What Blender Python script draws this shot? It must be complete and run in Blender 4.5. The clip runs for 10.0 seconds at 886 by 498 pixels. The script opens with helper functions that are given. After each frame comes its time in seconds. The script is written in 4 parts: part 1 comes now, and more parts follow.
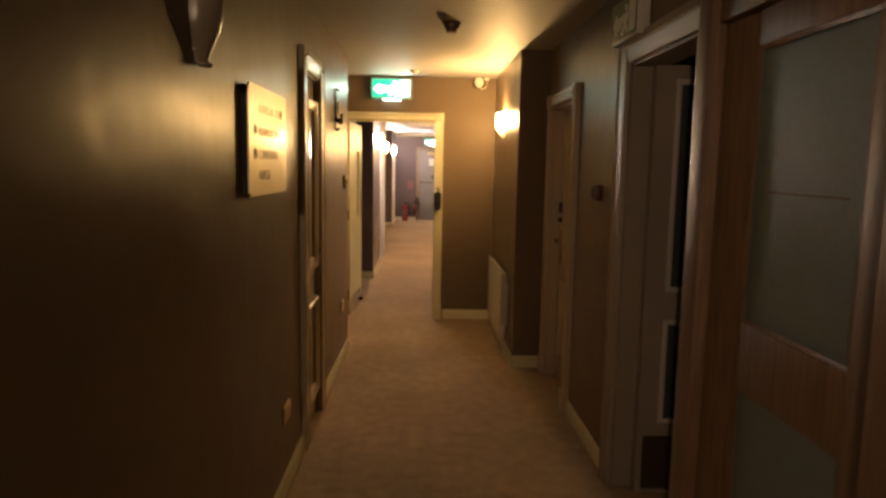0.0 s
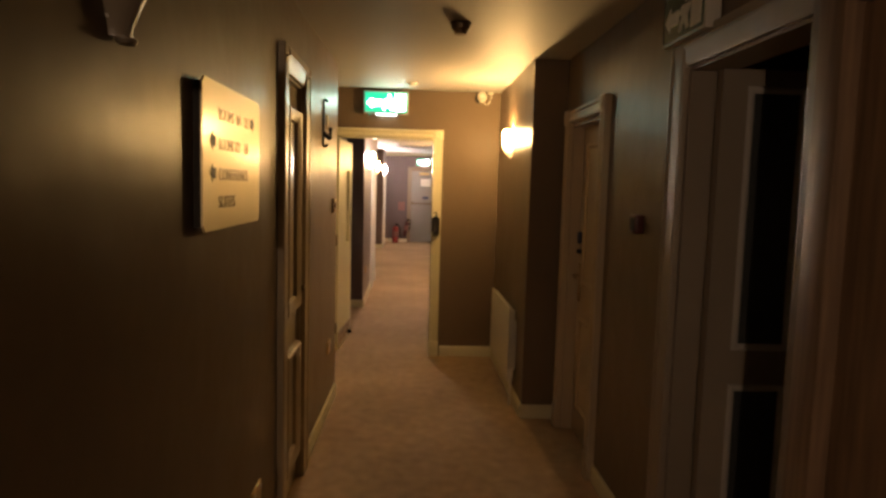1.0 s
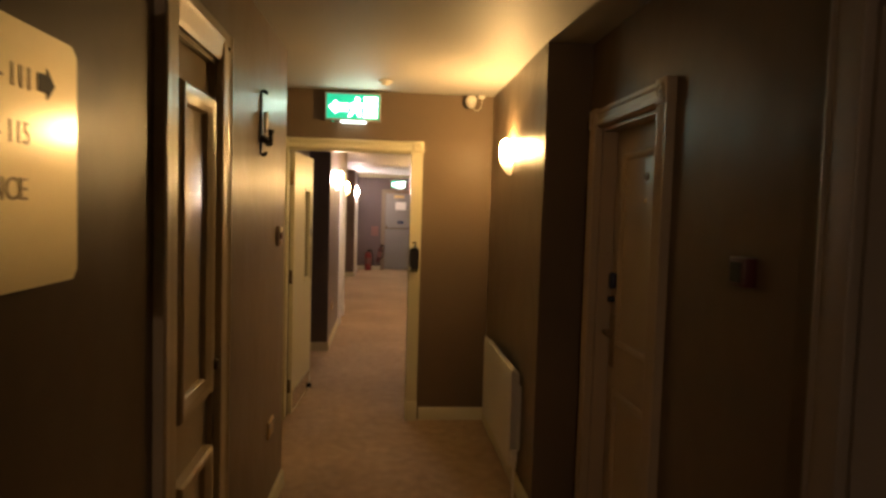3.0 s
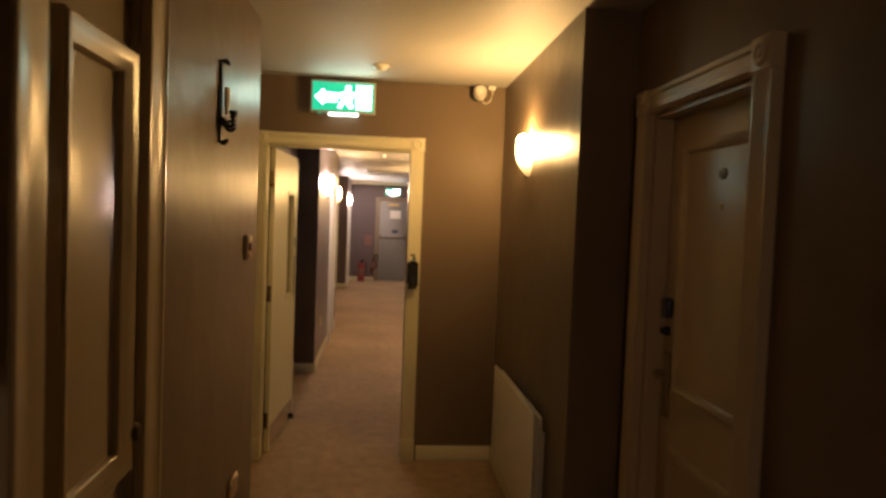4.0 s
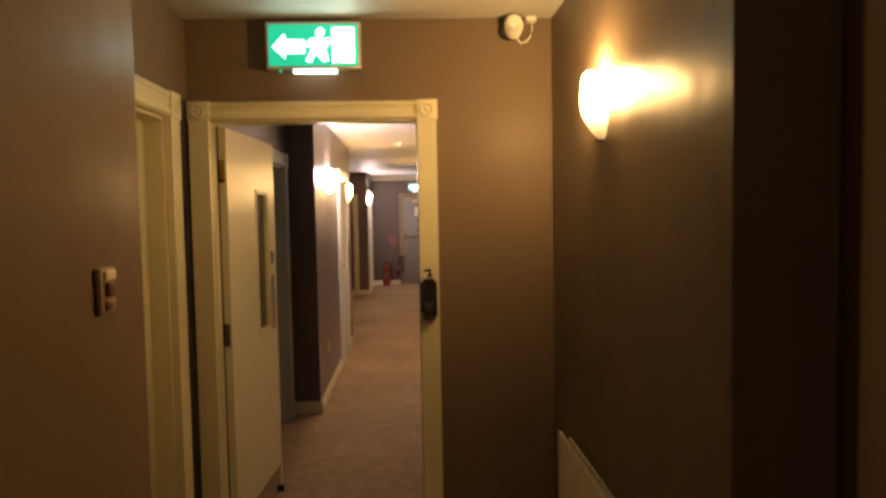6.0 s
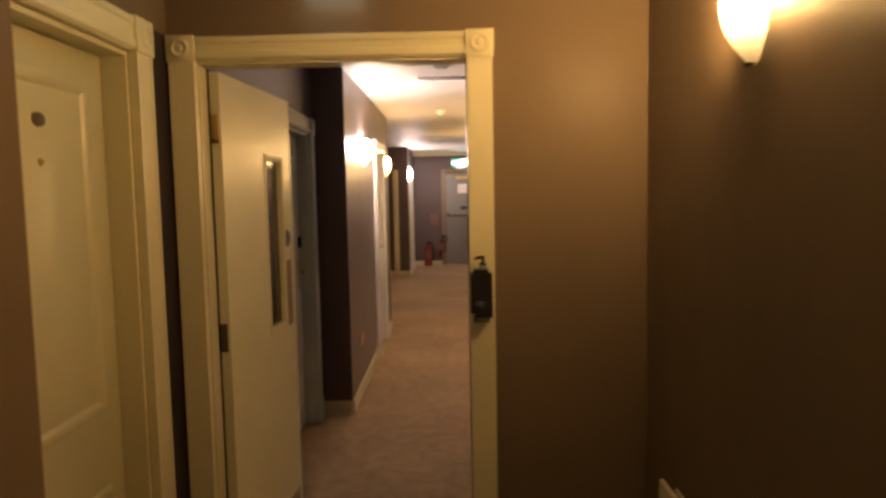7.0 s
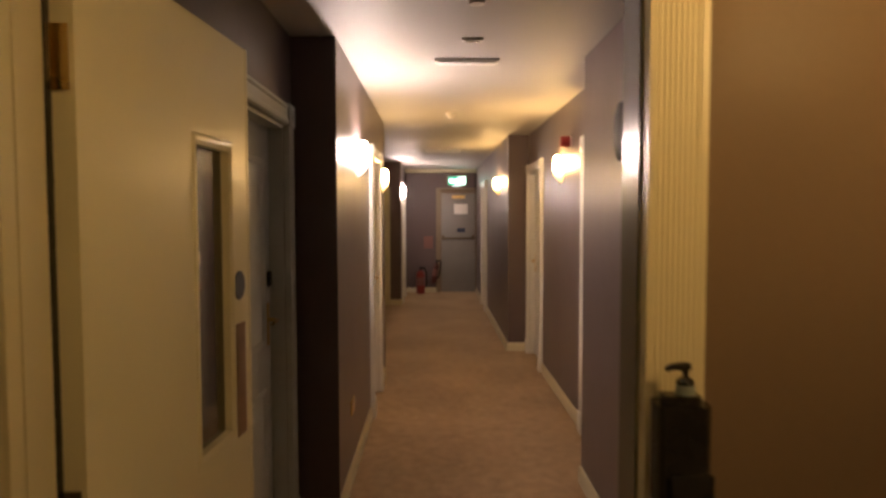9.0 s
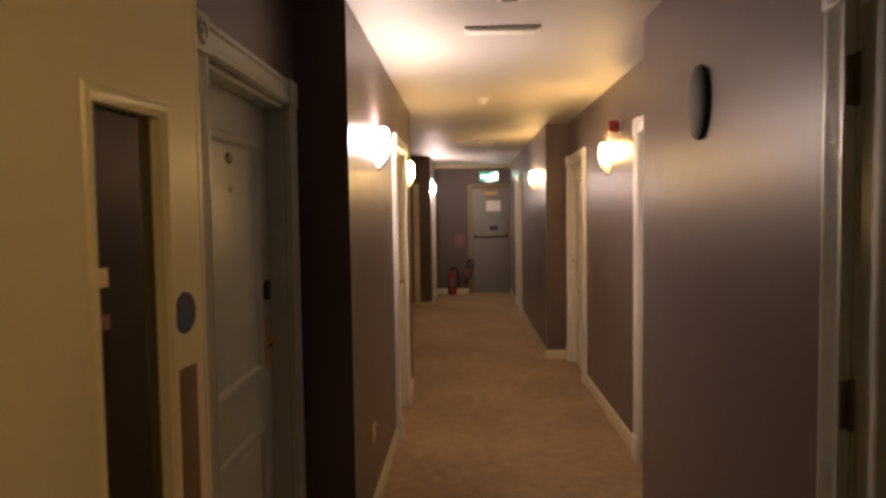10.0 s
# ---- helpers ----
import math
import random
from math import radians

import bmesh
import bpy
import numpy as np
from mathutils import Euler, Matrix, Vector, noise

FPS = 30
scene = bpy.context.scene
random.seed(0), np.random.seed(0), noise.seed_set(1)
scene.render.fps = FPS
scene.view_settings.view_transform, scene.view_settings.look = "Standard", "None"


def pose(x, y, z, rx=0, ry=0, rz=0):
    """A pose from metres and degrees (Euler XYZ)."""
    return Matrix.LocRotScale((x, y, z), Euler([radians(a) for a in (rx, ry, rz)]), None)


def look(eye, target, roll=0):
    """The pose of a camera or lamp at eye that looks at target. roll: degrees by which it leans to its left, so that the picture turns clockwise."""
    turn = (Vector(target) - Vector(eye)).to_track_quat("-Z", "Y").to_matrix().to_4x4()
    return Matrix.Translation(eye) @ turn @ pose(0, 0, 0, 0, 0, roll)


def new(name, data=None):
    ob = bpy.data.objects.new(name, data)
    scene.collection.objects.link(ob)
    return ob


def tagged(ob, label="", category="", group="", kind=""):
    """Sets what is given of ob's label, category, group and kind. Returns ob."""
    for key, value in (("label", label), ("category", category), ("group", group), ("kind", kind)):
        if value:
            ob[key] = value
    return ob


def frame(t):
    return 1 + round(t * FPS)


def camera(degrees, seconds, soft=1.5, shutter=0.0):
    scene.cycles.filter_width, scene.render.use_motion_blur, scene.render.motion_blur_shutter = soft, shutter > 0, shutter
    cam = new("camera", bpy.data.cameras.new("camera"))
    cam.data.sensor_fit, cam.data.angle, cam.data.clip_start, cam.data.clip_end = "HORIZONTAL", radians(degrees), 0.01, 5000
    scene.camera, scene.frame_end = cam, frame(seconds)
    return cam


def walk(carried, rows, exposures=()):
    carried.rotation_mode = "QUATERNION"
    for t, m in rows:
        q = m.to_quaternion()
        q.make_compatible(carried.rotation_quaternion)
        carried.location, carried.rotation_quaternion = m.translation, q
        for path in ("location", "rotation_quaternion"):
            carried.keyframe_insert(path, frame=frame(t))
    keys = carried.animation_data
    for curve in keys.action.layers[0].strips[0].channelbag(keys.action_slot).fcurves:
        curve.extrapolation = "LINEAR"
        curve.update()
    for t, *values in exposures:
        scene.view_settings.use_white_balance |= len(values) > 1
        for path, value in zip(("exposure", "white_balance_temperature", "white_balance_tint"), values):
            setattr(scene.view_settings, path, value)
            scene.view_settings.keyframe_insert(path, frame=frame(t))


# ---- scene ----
# ---- camera ----
cam = camera(67.0, 10.0, soft=2.9, shutter=0.5)
PATH = [
    (0, (0.1419, 1.1423, 1.595), (0.2106, 3.1263, 1.345), 1.0),
    (0.5, (0.1766, 1.4797, 1.612), (0.2234, 3.4661, 1.386), -1.4),
    (1, (0.0707, 1.7848, 1.609), (0.1735, 3.7732, 1.419), 1.6),
    (1.5, (0.0927, 2.0855, 1.594), (0.1966, 4.0758, 1.429), 0.7),
    (2, (0.1428, 2.3905, 1.602), (0.2287, 4.3832, 1.452), -1.4),
    (2.5, (0.0873, 2.6637, 1.614), (0.2211, 4.6544, 1.476), 0.5),
    (4, (0.0850, 3.6479, 1.594), (0.2798, 5.6364, 1.505), 2.2),
    (4.5, (0.1604, 4.0165, 1.589), (0.2563, 6.0110, 1.464), -0.3),
    (5, (0.1344, 4.3691, 1.583), (0.2553, 6.3621, 1.47), -0.7),
    (5.5, (0.1945, 4.6719, 1.58), (0.3614, 6.6640, 1.514), -1.2),
    (5.7, (0.2340, 4.7952, 1.608), (0.3768, 6.7887, 1.529), -1.1),
    (7, (0.2193, 5.7147, 1.573), (0.1922, 7.7076, 1.406), -1.1),
    (7.5, (0.1698, 6.0407, 1.56), (0.0706, 8.0301, 1.383), -0.8),
    (8, (0.0700, 6.3508, 1.566), (0.1189, 8.3462, 1.441), 1.8),
    (8.5, (0.0963, 6.7123, 1.564), (0.1211, 8.7062, 1.415), 0.3),
    (9, (-0.0225, 7.0238, 1.566), (0.0024, 9.0207, 1.461), -0.1),
    (9.5, (-0.0354, 7.3311, 1.555), (-0.0644, 9.3301, 1.495), -0.7),
    (10, (-0.0221, 7.5949, 1.556), (-0.0922, 9.5907, 1.446), -0.8),
]
EXPOSURES = [(0, 1.27), (1, 1.05), (2.5, 0.71), (4, 0.58), (5, 0.47), (7.5, 0.42), (8.5, 0.15), (9.5, -0.16), (10, -0.2)]
walk(cam, [(t, look(eye, target, roll)) for t, eye, target, roll in PATH], EXPOSURES)

# ---- world and light ----
world = bpy.data.worlds.new("world")
world.use_nodes = True
world.node_tree.nodes["Background"].inputs[0].default_value = (0.02, 0.018, 0.016, 1)
world.node_tree.nodes["Background"].inputs[1].default_value = 0.3
scene.world = world
WARM, WHITE = (1.0, 0.59, 0.21), (1.0, 0.76, 0.665)
BULB = 540.0


# ---- materials ----
def nodes_of(name):
    m = bpy.data.materials.new(name)
    m.use_nodes = True
    nt = m.node_tree
    return m, nt, nt.nodes["Principled BSDF"]


def rgba(c):
    return (c[0], c[1], c[2], 1.0)


def surface(name, colour, rough=0.5, metal=0.0, vary=0.12, scale=3.0, fine=60.0, bump=0.1, bump_scale=200.0, distance=0.001,
            coat=0.0, rough_vary=0.03, spec=0.5, coat_rough=0.03, wave=0.0, graze=0.0):
    """Paint, metal or plastic with large stains, fine grain and a little relief."""
    m, nt, b = nodes_of(name)
    n, l = nt.nodes, nt.links
    geo = n.new("ShaderNodeTexCoord")
    big, small = n.new("ShaderNodeTexNoise"), n.new("ShaderNodeTexNoise")
    big.inputs["Scale"].default_value, big.inputs["Detail"].default_value = scale, 6
    small.inputs["Scale"].default_value, small.inputs["Detail"].default_value = fine, 3
    for t in (big, small):
        l.new(geo.outputs["Object"], t.inputs["Vector"])
    mix = n.new("ShaderNodeMath")
    mix.operation = "MULTIPLY_ADD"
    mix.inputs[1].default_value = 0.35
    l.new(small.outputs["Fac"], mix.inputs[0])
    l.new(big.outputs["Fac"], mix.inputs[2])
    ramp = n.new("ShaderNodeValToRGB")
    ramp.color_ramp.elements[0].position, ramp.color_ramp.elements[1].position = 0.35, 1.0
    ramp.color_ramp.elements[0].color = rgba([c * (1 - vary) for c in colour])
    ramp.color_ramp.elements[1].color = rgba([min(1, c * (1 + vary)) for c in colour])
    l.new(mix.outputs[0], ramp.inputs[0])
    l.new(ramp.outputs[0], b.inputs["Base Color"])
    rm = n.new("ShaderNodeMapRange")
    rm.inputs["To Min"].default_value, rm.inputs["To Max"].default_value = max(0.02, rough - rough_vary), rough + rough_vary
    l.new(big.outputs["Fac"], rm.inputs["Value"])
    l.new(rm.outputs[0], b.inputs["Roughness"])
    b.inputs["Metallic"].default_value = metal
    b.inputs["Coat Weight"].default_value, b.inputs["Coat Roughness"].default_value = coat, coat_rough
    b.inputs["Specular IOR Level"].default_value = spec
    if graze:
        facing, lift = n.new("ShaderNodeLayerWeight"), n.new("ShaderNodeMapRange")
        facing.inputs["Blend"].default_value = 0.5
        for key, value in (("From Min", 0.35), ("From Max", 0.9), ("To Min", spec), ("To Max", graze)):
            lift.inputs[key].default_value = value
        l.new(facing.outputs["Facing"], lift.inputs["Value"])
        l.new(lift.outputs[0], b.inputs["Specular IOR Level"])
    if bump:
        grain, bp = n.new("ShaderNodeTexNoise"), n.new("ShaderNodeBump")
        grain.inputs["Scale"].default_value, grain.inputs["Detail"].default_value = bump_scale, 4
        l.new(geo.outputs["Object"], grain.inputs["Vector"])
        bp.inputs["Strength"].default_value, bp.inputs["Distance"].default_value = bump, distance
        l.new(grain.outputs["Fac"], bp.inputs["Height"])
        l.new(bp.outputs[0], b.inputs["Normal"])
        if wave:
            swell, wb = n.new("ShaderNodeTexNoise"), n.new("ShaderNodeBump")
            swell.inputs["Scale"].default_value, swell.inputs["Detail"].default_value = 3.5, 2
            l.new(geo.outputs["Object"], swell.inputs["Vector"])
            wb.inputs["Strength"].default_value, wb.inputs["Distance"].default_value = 1.0, wave
            l.new(swell.outputs["Fac"], wb.inputs["Height"])
            l.new(wb.outputs[0], bp.inputs["Normal"])
    return m


def glow(name, colour, strength):
    m, nt, b = nodes_of(name)
    b.inputs["Base Color"].default_value = rgba([min(1, c) for c in colour])
    b.inputs["Emission Color"].default_value = rgba(colour)
    b.inputs["Emission Strength"].default_value = strength
    b.inputs["Roughness"].default_value = 0.3
    return m


def lit_glass(name, colour, peak, reach=0.055):
    """Frosted glass lit from within, brightest level with the bulb and dimmer towards its foot."""
    m, nt, b = nodes_of(name)
    n, l = nt.nodes, nt.links
    geo, axes = n.new("ShaderNodeTexCoord"), n.new("ShaderNodeSeparateXYZ")
    l.new(geo.outputs["Object"], axes.inputs[0])
    last = axes.outputs["Z"]
    for op, value in (("SUBTRACT", 0.150), ("DIVIDE", reach), ("POWER", 2.0), ("ADD", 1.0), ("POWER", -3.0), ("MULTIPLY", peak)):
        step = n.new("ShaderNodeMath")
        step.operation = op
        step.inputs[1].default_value = value
        l.new(last, step.inputs[0])
        last = step.outputs[0]
    l.new(last, b.inputs["Emission Strength"])
    b.inputs["Emission Color"].default_value = rgba(colour)
    b.inputs["Base Color"].default_value = (0.8, 0.75, 0.65, 1)
    b.inputs["Roughness"].default_value = 0.35
    return m


def carpet_material():
    m, nt, b = nodes_of("carpet")
    n, l = nt.nodes, nt.links
    geo = n.new("ShaderNodeTexCoord")
    big, mid, fine = (n.new("ShaderNodeTexNoise") for _ in range(3))
    for t, s, d in ((big, 1.3, 4), (mid, 13, 5), (fine, 420, 2)):
        t.inputs["Scale"].default_value, t.inputs["Detail"].default_value = s, d
        l.new(geo.outputs["Object"], t.inputs["Vector"])
    a = n.new("ShaderNodeMath")
    a.operation = "MULTIPLY_ADD"
    a.inputs[1].default_value = 0.62
    l.new(mid.outputs["Fac"], a.inputs[0])
    soft = n.new("ShaderNodeMath")
    soft.operation = "MULTIPLY_ADD"
    soft.inputs[1].default_value, soft.inputs[2].default_value = 0.62, 0.13
    l.new(big.outputs["Fac"], soft.inputs[0])
    l.new(soft.outputs[0], a.inputs[2])
    c = n.new("ShaderNodeMath")
    c.operation = "MULTIPLY_ADD"
    c.inputs[1].default_value = 0.6
    l.new(fine.outputs["Fac"], c.inputs[0])
    l.new(a.outputs[0], c.inputs[2])
    ramp = n.new("ShaderNodeValToRGB")
    ramp.color_ramp.elements[0].position, ramp.color_ramp.elements[1].position = 0.62, 1.0
    ramp.color_ramp.elements[0].color, ramp.color_ramp.elements[1].color = (0.18, 0.115, 0.065, 1), (0.45, 0.305, 0.177, 1)
    sc = n.new("ShaderNodeMath")
    sc.operation = "MULTIPLY"
    sc.inputs[1].default_value = 0.78
    l.new(c.outputs[0], sc.inputs[0])
    l.new(sc.outputs[0], ramp.inputs[0])
    l.new(ramp.outputs[0], b.inputs["Base Color"])
    b.inputs["Roughness"].default_value = 0.95
    b.inputs["Specular IOR Level"].default_value = 0.15
    b.inputs["Sheen Weight"].default_value = 0.42
    b.inputs["Sheen Tint"].default_value = (1.0, 0.84, 0.62, 1)
    bp = n.new("ShaderNodeBump")
    bp.inputs["Strength"].default_value, bp.inputs["Distance"].default_value = 0.7, 0.006
    l.new(c.outputs[0], bp.inputs["Height"])
    l.new(bp.outputs[0], b.inputs["Normal"])
    return m


def wood_material():
    m, nt, b = nodes_of("varnished_wood")
    n, l = nt.nodes, nt.links
    geo, mp, tx = n.new("ShaderNodeTexCoord"), n.new("ShaderNodeMapping"), n.new("ShaderNodeTexNoise")
    mp.inputs["Scale"].default_value = (30, 30, 1.6)
    tx.inputs["Scale"].default_value, tx.inputs["Detail"].default_value = 2.0, 6
    ramp = n.new("ShaderNodeValToRGB")
    ramp.color_ramp.elements[0].position, ramp.color_ramp.elements[1].position = 0.3, 0.75
    ramp.color_ramp.elements[0].color, ramp.color_ramp.elements[1].color = (0.14, 0.085, 0.05, 1), (0.26, 0.165, 0.10, 1)
    l.new(geo.outputs["Object"], mp.inputs["Vector"])
    l.new(mp.outputs[0], tx.inputs["Vector"])
    l.new(tx.outputs["Fac"], ramp.inputs[0])
    l.new(ramp.outputs[0], b.inputs["Base Color"])
    b.inputs["Roughness"].default_value = 0.5
    return m


def glass_material(name, colour, rough, alpha_trans=0.9):
    m, nt, b = nodes_of(name)
    b.inputs["Base Color"].default_value = rgba(colour)
    b.inputs["Roughness"].default_value = rough
    b.inputs["Transmission Weight"].default_value = alpha_trans
    b.inputs["IOR"].default_value = 1.48
    return m


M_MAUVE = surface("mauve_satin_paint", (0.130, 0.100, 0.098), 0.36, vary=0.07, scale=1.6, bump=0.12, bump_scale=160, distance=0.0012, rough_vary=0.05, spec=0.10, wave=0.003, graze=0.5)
M_WALL = surface("taupe_satin_paint", (0.161, 0.117, 0.081), 0.34, vary=0.07, scale=1.6, bump=0.12, bump_scale=160, distance=0.0012, rough_vary=0.05, spec=0.05, wave=0.008, graze=0.24)
M_CEIL = surface("ceiling_paint", (0.45, 0.432, 0.405), 0.60, vary=0.05, scale=1.2, bump=0.10, bump_scale=120, distance=0.001)
M_CREAM = surface("cream_gloss_paint", (0.61, 0.56, 0.38), 0.34, vary=0.02, scale=5, bump=0.08, bump_scale=90)
M_DOOR = surface("cream_door_paint", (0.52, 0.48, 0.31), 0.34, vary=0.02, scale=4, bump=0.08, bump_scale=70)
M_FIRELEAF = surface("pale_cream_door_paint", (0.70, 0.66, 0.46), 0.33, vary=0.03, scale=4, bump=0.08, bump_scale=70)
M_WHITEDOOR = surface("white_door_paint", (0.74, 0.73, 0.67), 0.31, vary=0.02, scale=4, bump=0.08, bump_scale=70)
M_EXITDOOR = surface("grey_exit_door_paint", (0.22, 0.21, 0.195), 0.4, vary=0.06, scale=4, bump=0.08)
M_GREY = surface("grey_door_paint", (0.50, 0.53, 0.48), 0.36, vary=0.08, scale=4, bump=0.08)
M_ARCH = surface("tan_cream_paint", (0.42, 0.335, 0.22), 0.29, vary=0.03, scale=4, bump=0.04, bump_scale=70)
M_TANDOOR = surface("tan_door_paint", (0.44, 0.355, 0.25), 0.32, vary=0.04, scale=4, bump=0.08, bump_scale=70)
M_JAMB = surface("grey_olive_jamb_paint", (0.19, 0.18, 0.14), 0.24, vary=0.04, scale=4, bump=0.05)
M_BEAD = surface("pale_grey_paint", (0.50, 0.47, 0.44), 0.4, vary=0.04, bump=0.05)
M_LOBBY = surface("grey_taupe_paint", (0.27, 0.225, 0.18), 0.4, vary=0.05, scale=4, bump=0.08)
M_TAN = surface("brown_gloss_paint", (0.22, 0.165, 0.11), 0.34, vary=0.08, scale=4, bump=0.06)
M_CARPET = carpet_material()
M_WOOD = wood_material()
M_FROST = surface("obscured_glass", (0.17, 0.20, 0.185), 0.45, vary=0.1, scale=40, bump=0.35, bump_scale=150, distance=0.002)
M_GLASS = glass_material("dark_glass", (0.22, 0.19, 0.145), 0.06)
M_SMOKE = surface("smoked_glass", (0.058, 0.062, 0.062), 0.16, vary=0.06, bump=0.03)
M_DIFF = surface("ribbed_diffuser", (0.82, 0.80, 0.77), 0.4, vary=0.05, bump=0.05)
M_BLACK = surface("black_iron", (0.022, 0.020, 0.019), 0.45, metal=0.4, bump=0.3, bump_scale=60)
M_PLASTIC = surface("black_plastic", (0.015, 0.014, 0.014), 0.22, bump=0.05)
M_WHITE = surface("white_plastic", (0.72, 0.69, 0.62), 0.35, vary=0.05, bump=0.03)
M_RAD = surface("radiator_enamel", (0.62, 0.58, 0.49), 0.32, vary=0.05, bump=0.03)
M_BRASS = surface("brass", (0.62, 0.44, 0.18), 0.28, metal=1.0, vary=0.15, bump=0.05)
M_BRONZE = surface("bronzed_metal", (0.14, 0.10, 0.06), 0.38, metal=0.8, vary=0.2, bump=0.05)
M_DULL = surface("dull_bronze", (0.26, 0.19, 0.115), 0.5, metal=0.3, vary=0.15, bump=0.05)
M_CHROME = surface("polished_steel", (0.62, 0.58, 0.52), 0.12, metal=1.0, vary=0.05, bump=0.02)
M_SIGN = surface("satin_gold_sheet", (0.90, 0.78, 0.50), 0.50, metal=0.55, coat=1.0, coat_rough=0.17, vary=0.05, scale=2, bump=0.02, bump_scale=300, rough_vary=0.04)
M_INK = surface("dark_letters", (0.022, 0.016, 0.012), 0.55, bump=0, spec=0.25)
M_HOUSING = surface("pale_grey_metal", (0.50, 0.48, 0.43), 0.45, vary=0.1, bump=0.05)
M_DARKRED = surface("dark_red_plastic", (0.075, 0.014, 0.012), 0.4, vary=0.08, bump=0.03)
M_LETTER = surface("brown_bronze_letters", (0.20, 0.135, 0.078), 0.34, metal=0.6, vary=0.1, bump=0)
M_RED = surface("red_enamel", (0.22, 0.02, 0.016), 0.34, vary=0.08, bump=0.03)
M_BLUE = surface("blue_sign", (0.016, 0.028, 0.075), 0.3, bump=0.02)
M_NOTICE = surface("faded_red_print", (0.20, 0.085, 0.07), 0.5, bump=0.02)
M_PAPER = surface("white_paper", (0.75, 0.73, 0.68), 0.5, bump=0.03)
M_COPPER = surface("brushed_copper_plate", (0.30, 0.19, 0.11), 0.3, metal=1.0, vary=0.12, bump=0.05)
M_DOME = surface("grey_dome", (0.055, 0.055, 0.042), 0.6, metal=0.0, spec=0.3, bump=0.05)
M_PLUM = surface("dark_plum_strip", (0.028, 0.02, 0.022), 0.55, vary=0.1, bump=0.05, spec=0.2)
M_CANDLE = surface("cream_candle_tube", (0.72, 0.62, 0.42), 0.4, bump=0.03)
M_SHADE_WARM = lit_glass("warm_lit_glass", WARM, 230.0)
M_SHADE_SOFT = lit_glass("soft_lit_glass", WARM, 330.0)
M_SHADE_WHITE = lit_glass("white_lit_glass", WHITE, 800.0)
M_SHADE_OFF = surface("unlit_frosted_glass", (0.46, 0.42, 0.35), 0.3, bump=0.05)
M_SHADE_DIM = surface("dim_amber_glass", (0.20, 0.165, 0.12), 0.28, bump=0.05)
M_EXIT_GREEN = glow("exit_green", (0.015, 0.54, 0.33), 0.62)
M_EXIT_WHITE = glow("exit_white", (0.74, 1.0, 0.85), 8.0)
M_EXIT_TUBE = glow("exit_lamp_strip", (0.8, 0.95, 0.92), 2.5)
M_EXIT_DARK = surface("unlit_exit_face", (0.02, 0.07, 0.045), 0.25, bump=0.02)


# ---- building helpers ----
def box(bm, x0, x1, y0, y1, z0, z1, bevel=0.0, seg=2):
    v = [bm.verts.new(p) for p in ((x0, y0, z0), (x1, y0, z0), (x1, y1, z0), (x0, y1, z0),
                                   (x0, y0, z1), (x1, y0, z1), (x1, y1, z1), (x0, y1, z1))]
    fs = [bm.faces.new([v[i] for i in q]) for q in ((3, 2, 1, 0), (4, 5, 6, 7), (0, 1, 5, 4), (1, 2, 6, 5), (2, 3, 7, 6), (3, 0, 4, 7))]
    if bevel:
        bmesh.ops.bevel(bm, geom=list({e for f in fs for e in f.edges}), offset=bevel, segments=seg, affect="EDGES", profile=0.5)
    return bm


def a_box(*args, **kw):
    return box(bmesh.new(), *args, **kw)


def prism(bm, outline, z0, z1, axis="z"):
    """An outline of (a, b) drawn out along an axis: z (x, y), x (y, z) or y (x, z)."""
    def place(a, b, c):
        return {"z": (a, b, c), "x": (c, a, b), "y": (a, c, b)}[axis]
    lo, hi = [bm.verts.new(place(a, b, z0)) for a, b in outline], [bm.verts.new(place(a, b, z1)) for a, b in outline]
    k = len(outline)
    bm.faces.new(lo), bm.faces.new(hi)
    for i in range(k):
        bm.faces.new((lo[i], lo[(i + 1) % k], hi[(i + 1) % k], hi[i]))
    bmesh.ops.recalc_face_normals(bm, faces=bm.faces[:])
    return bm


def lathe(bm, profile, steps=24, turn=360.0, start=0.0, axis="z"):
    """A profile of (radius, height) turned round an axis."""
    rings, closed = [], turn >= 360
    for i in range(steps if closed else steps + 1):
        a = radians(start + turn * i / steps)
        ring = []
        for r, h in profile:
            p = (r * math.cos(a), r * math.sin(a), h)
            p = {"z": p, "y": (p[0], -p[2], p[1]), "x": (p[2], p[0], p[1])}[axis]
            ring.append(bm.verts.new(p))
        rings.append(ring)
    for i in range(steps):
        a, b = rings[i], rings[(i + 1) % len(rings)]
        for j in range(len(profile) - 1):
            bm.faces.new((a[j], b[j], b[j + 1], a[j + 1]))
    bmesh.ops.remove_doubles(bm, verts=bm.verts[:], dist=1e-5)
    bmesh.ops.recalc_face_normals(bm, faces=bm.faces[:])
    return bm


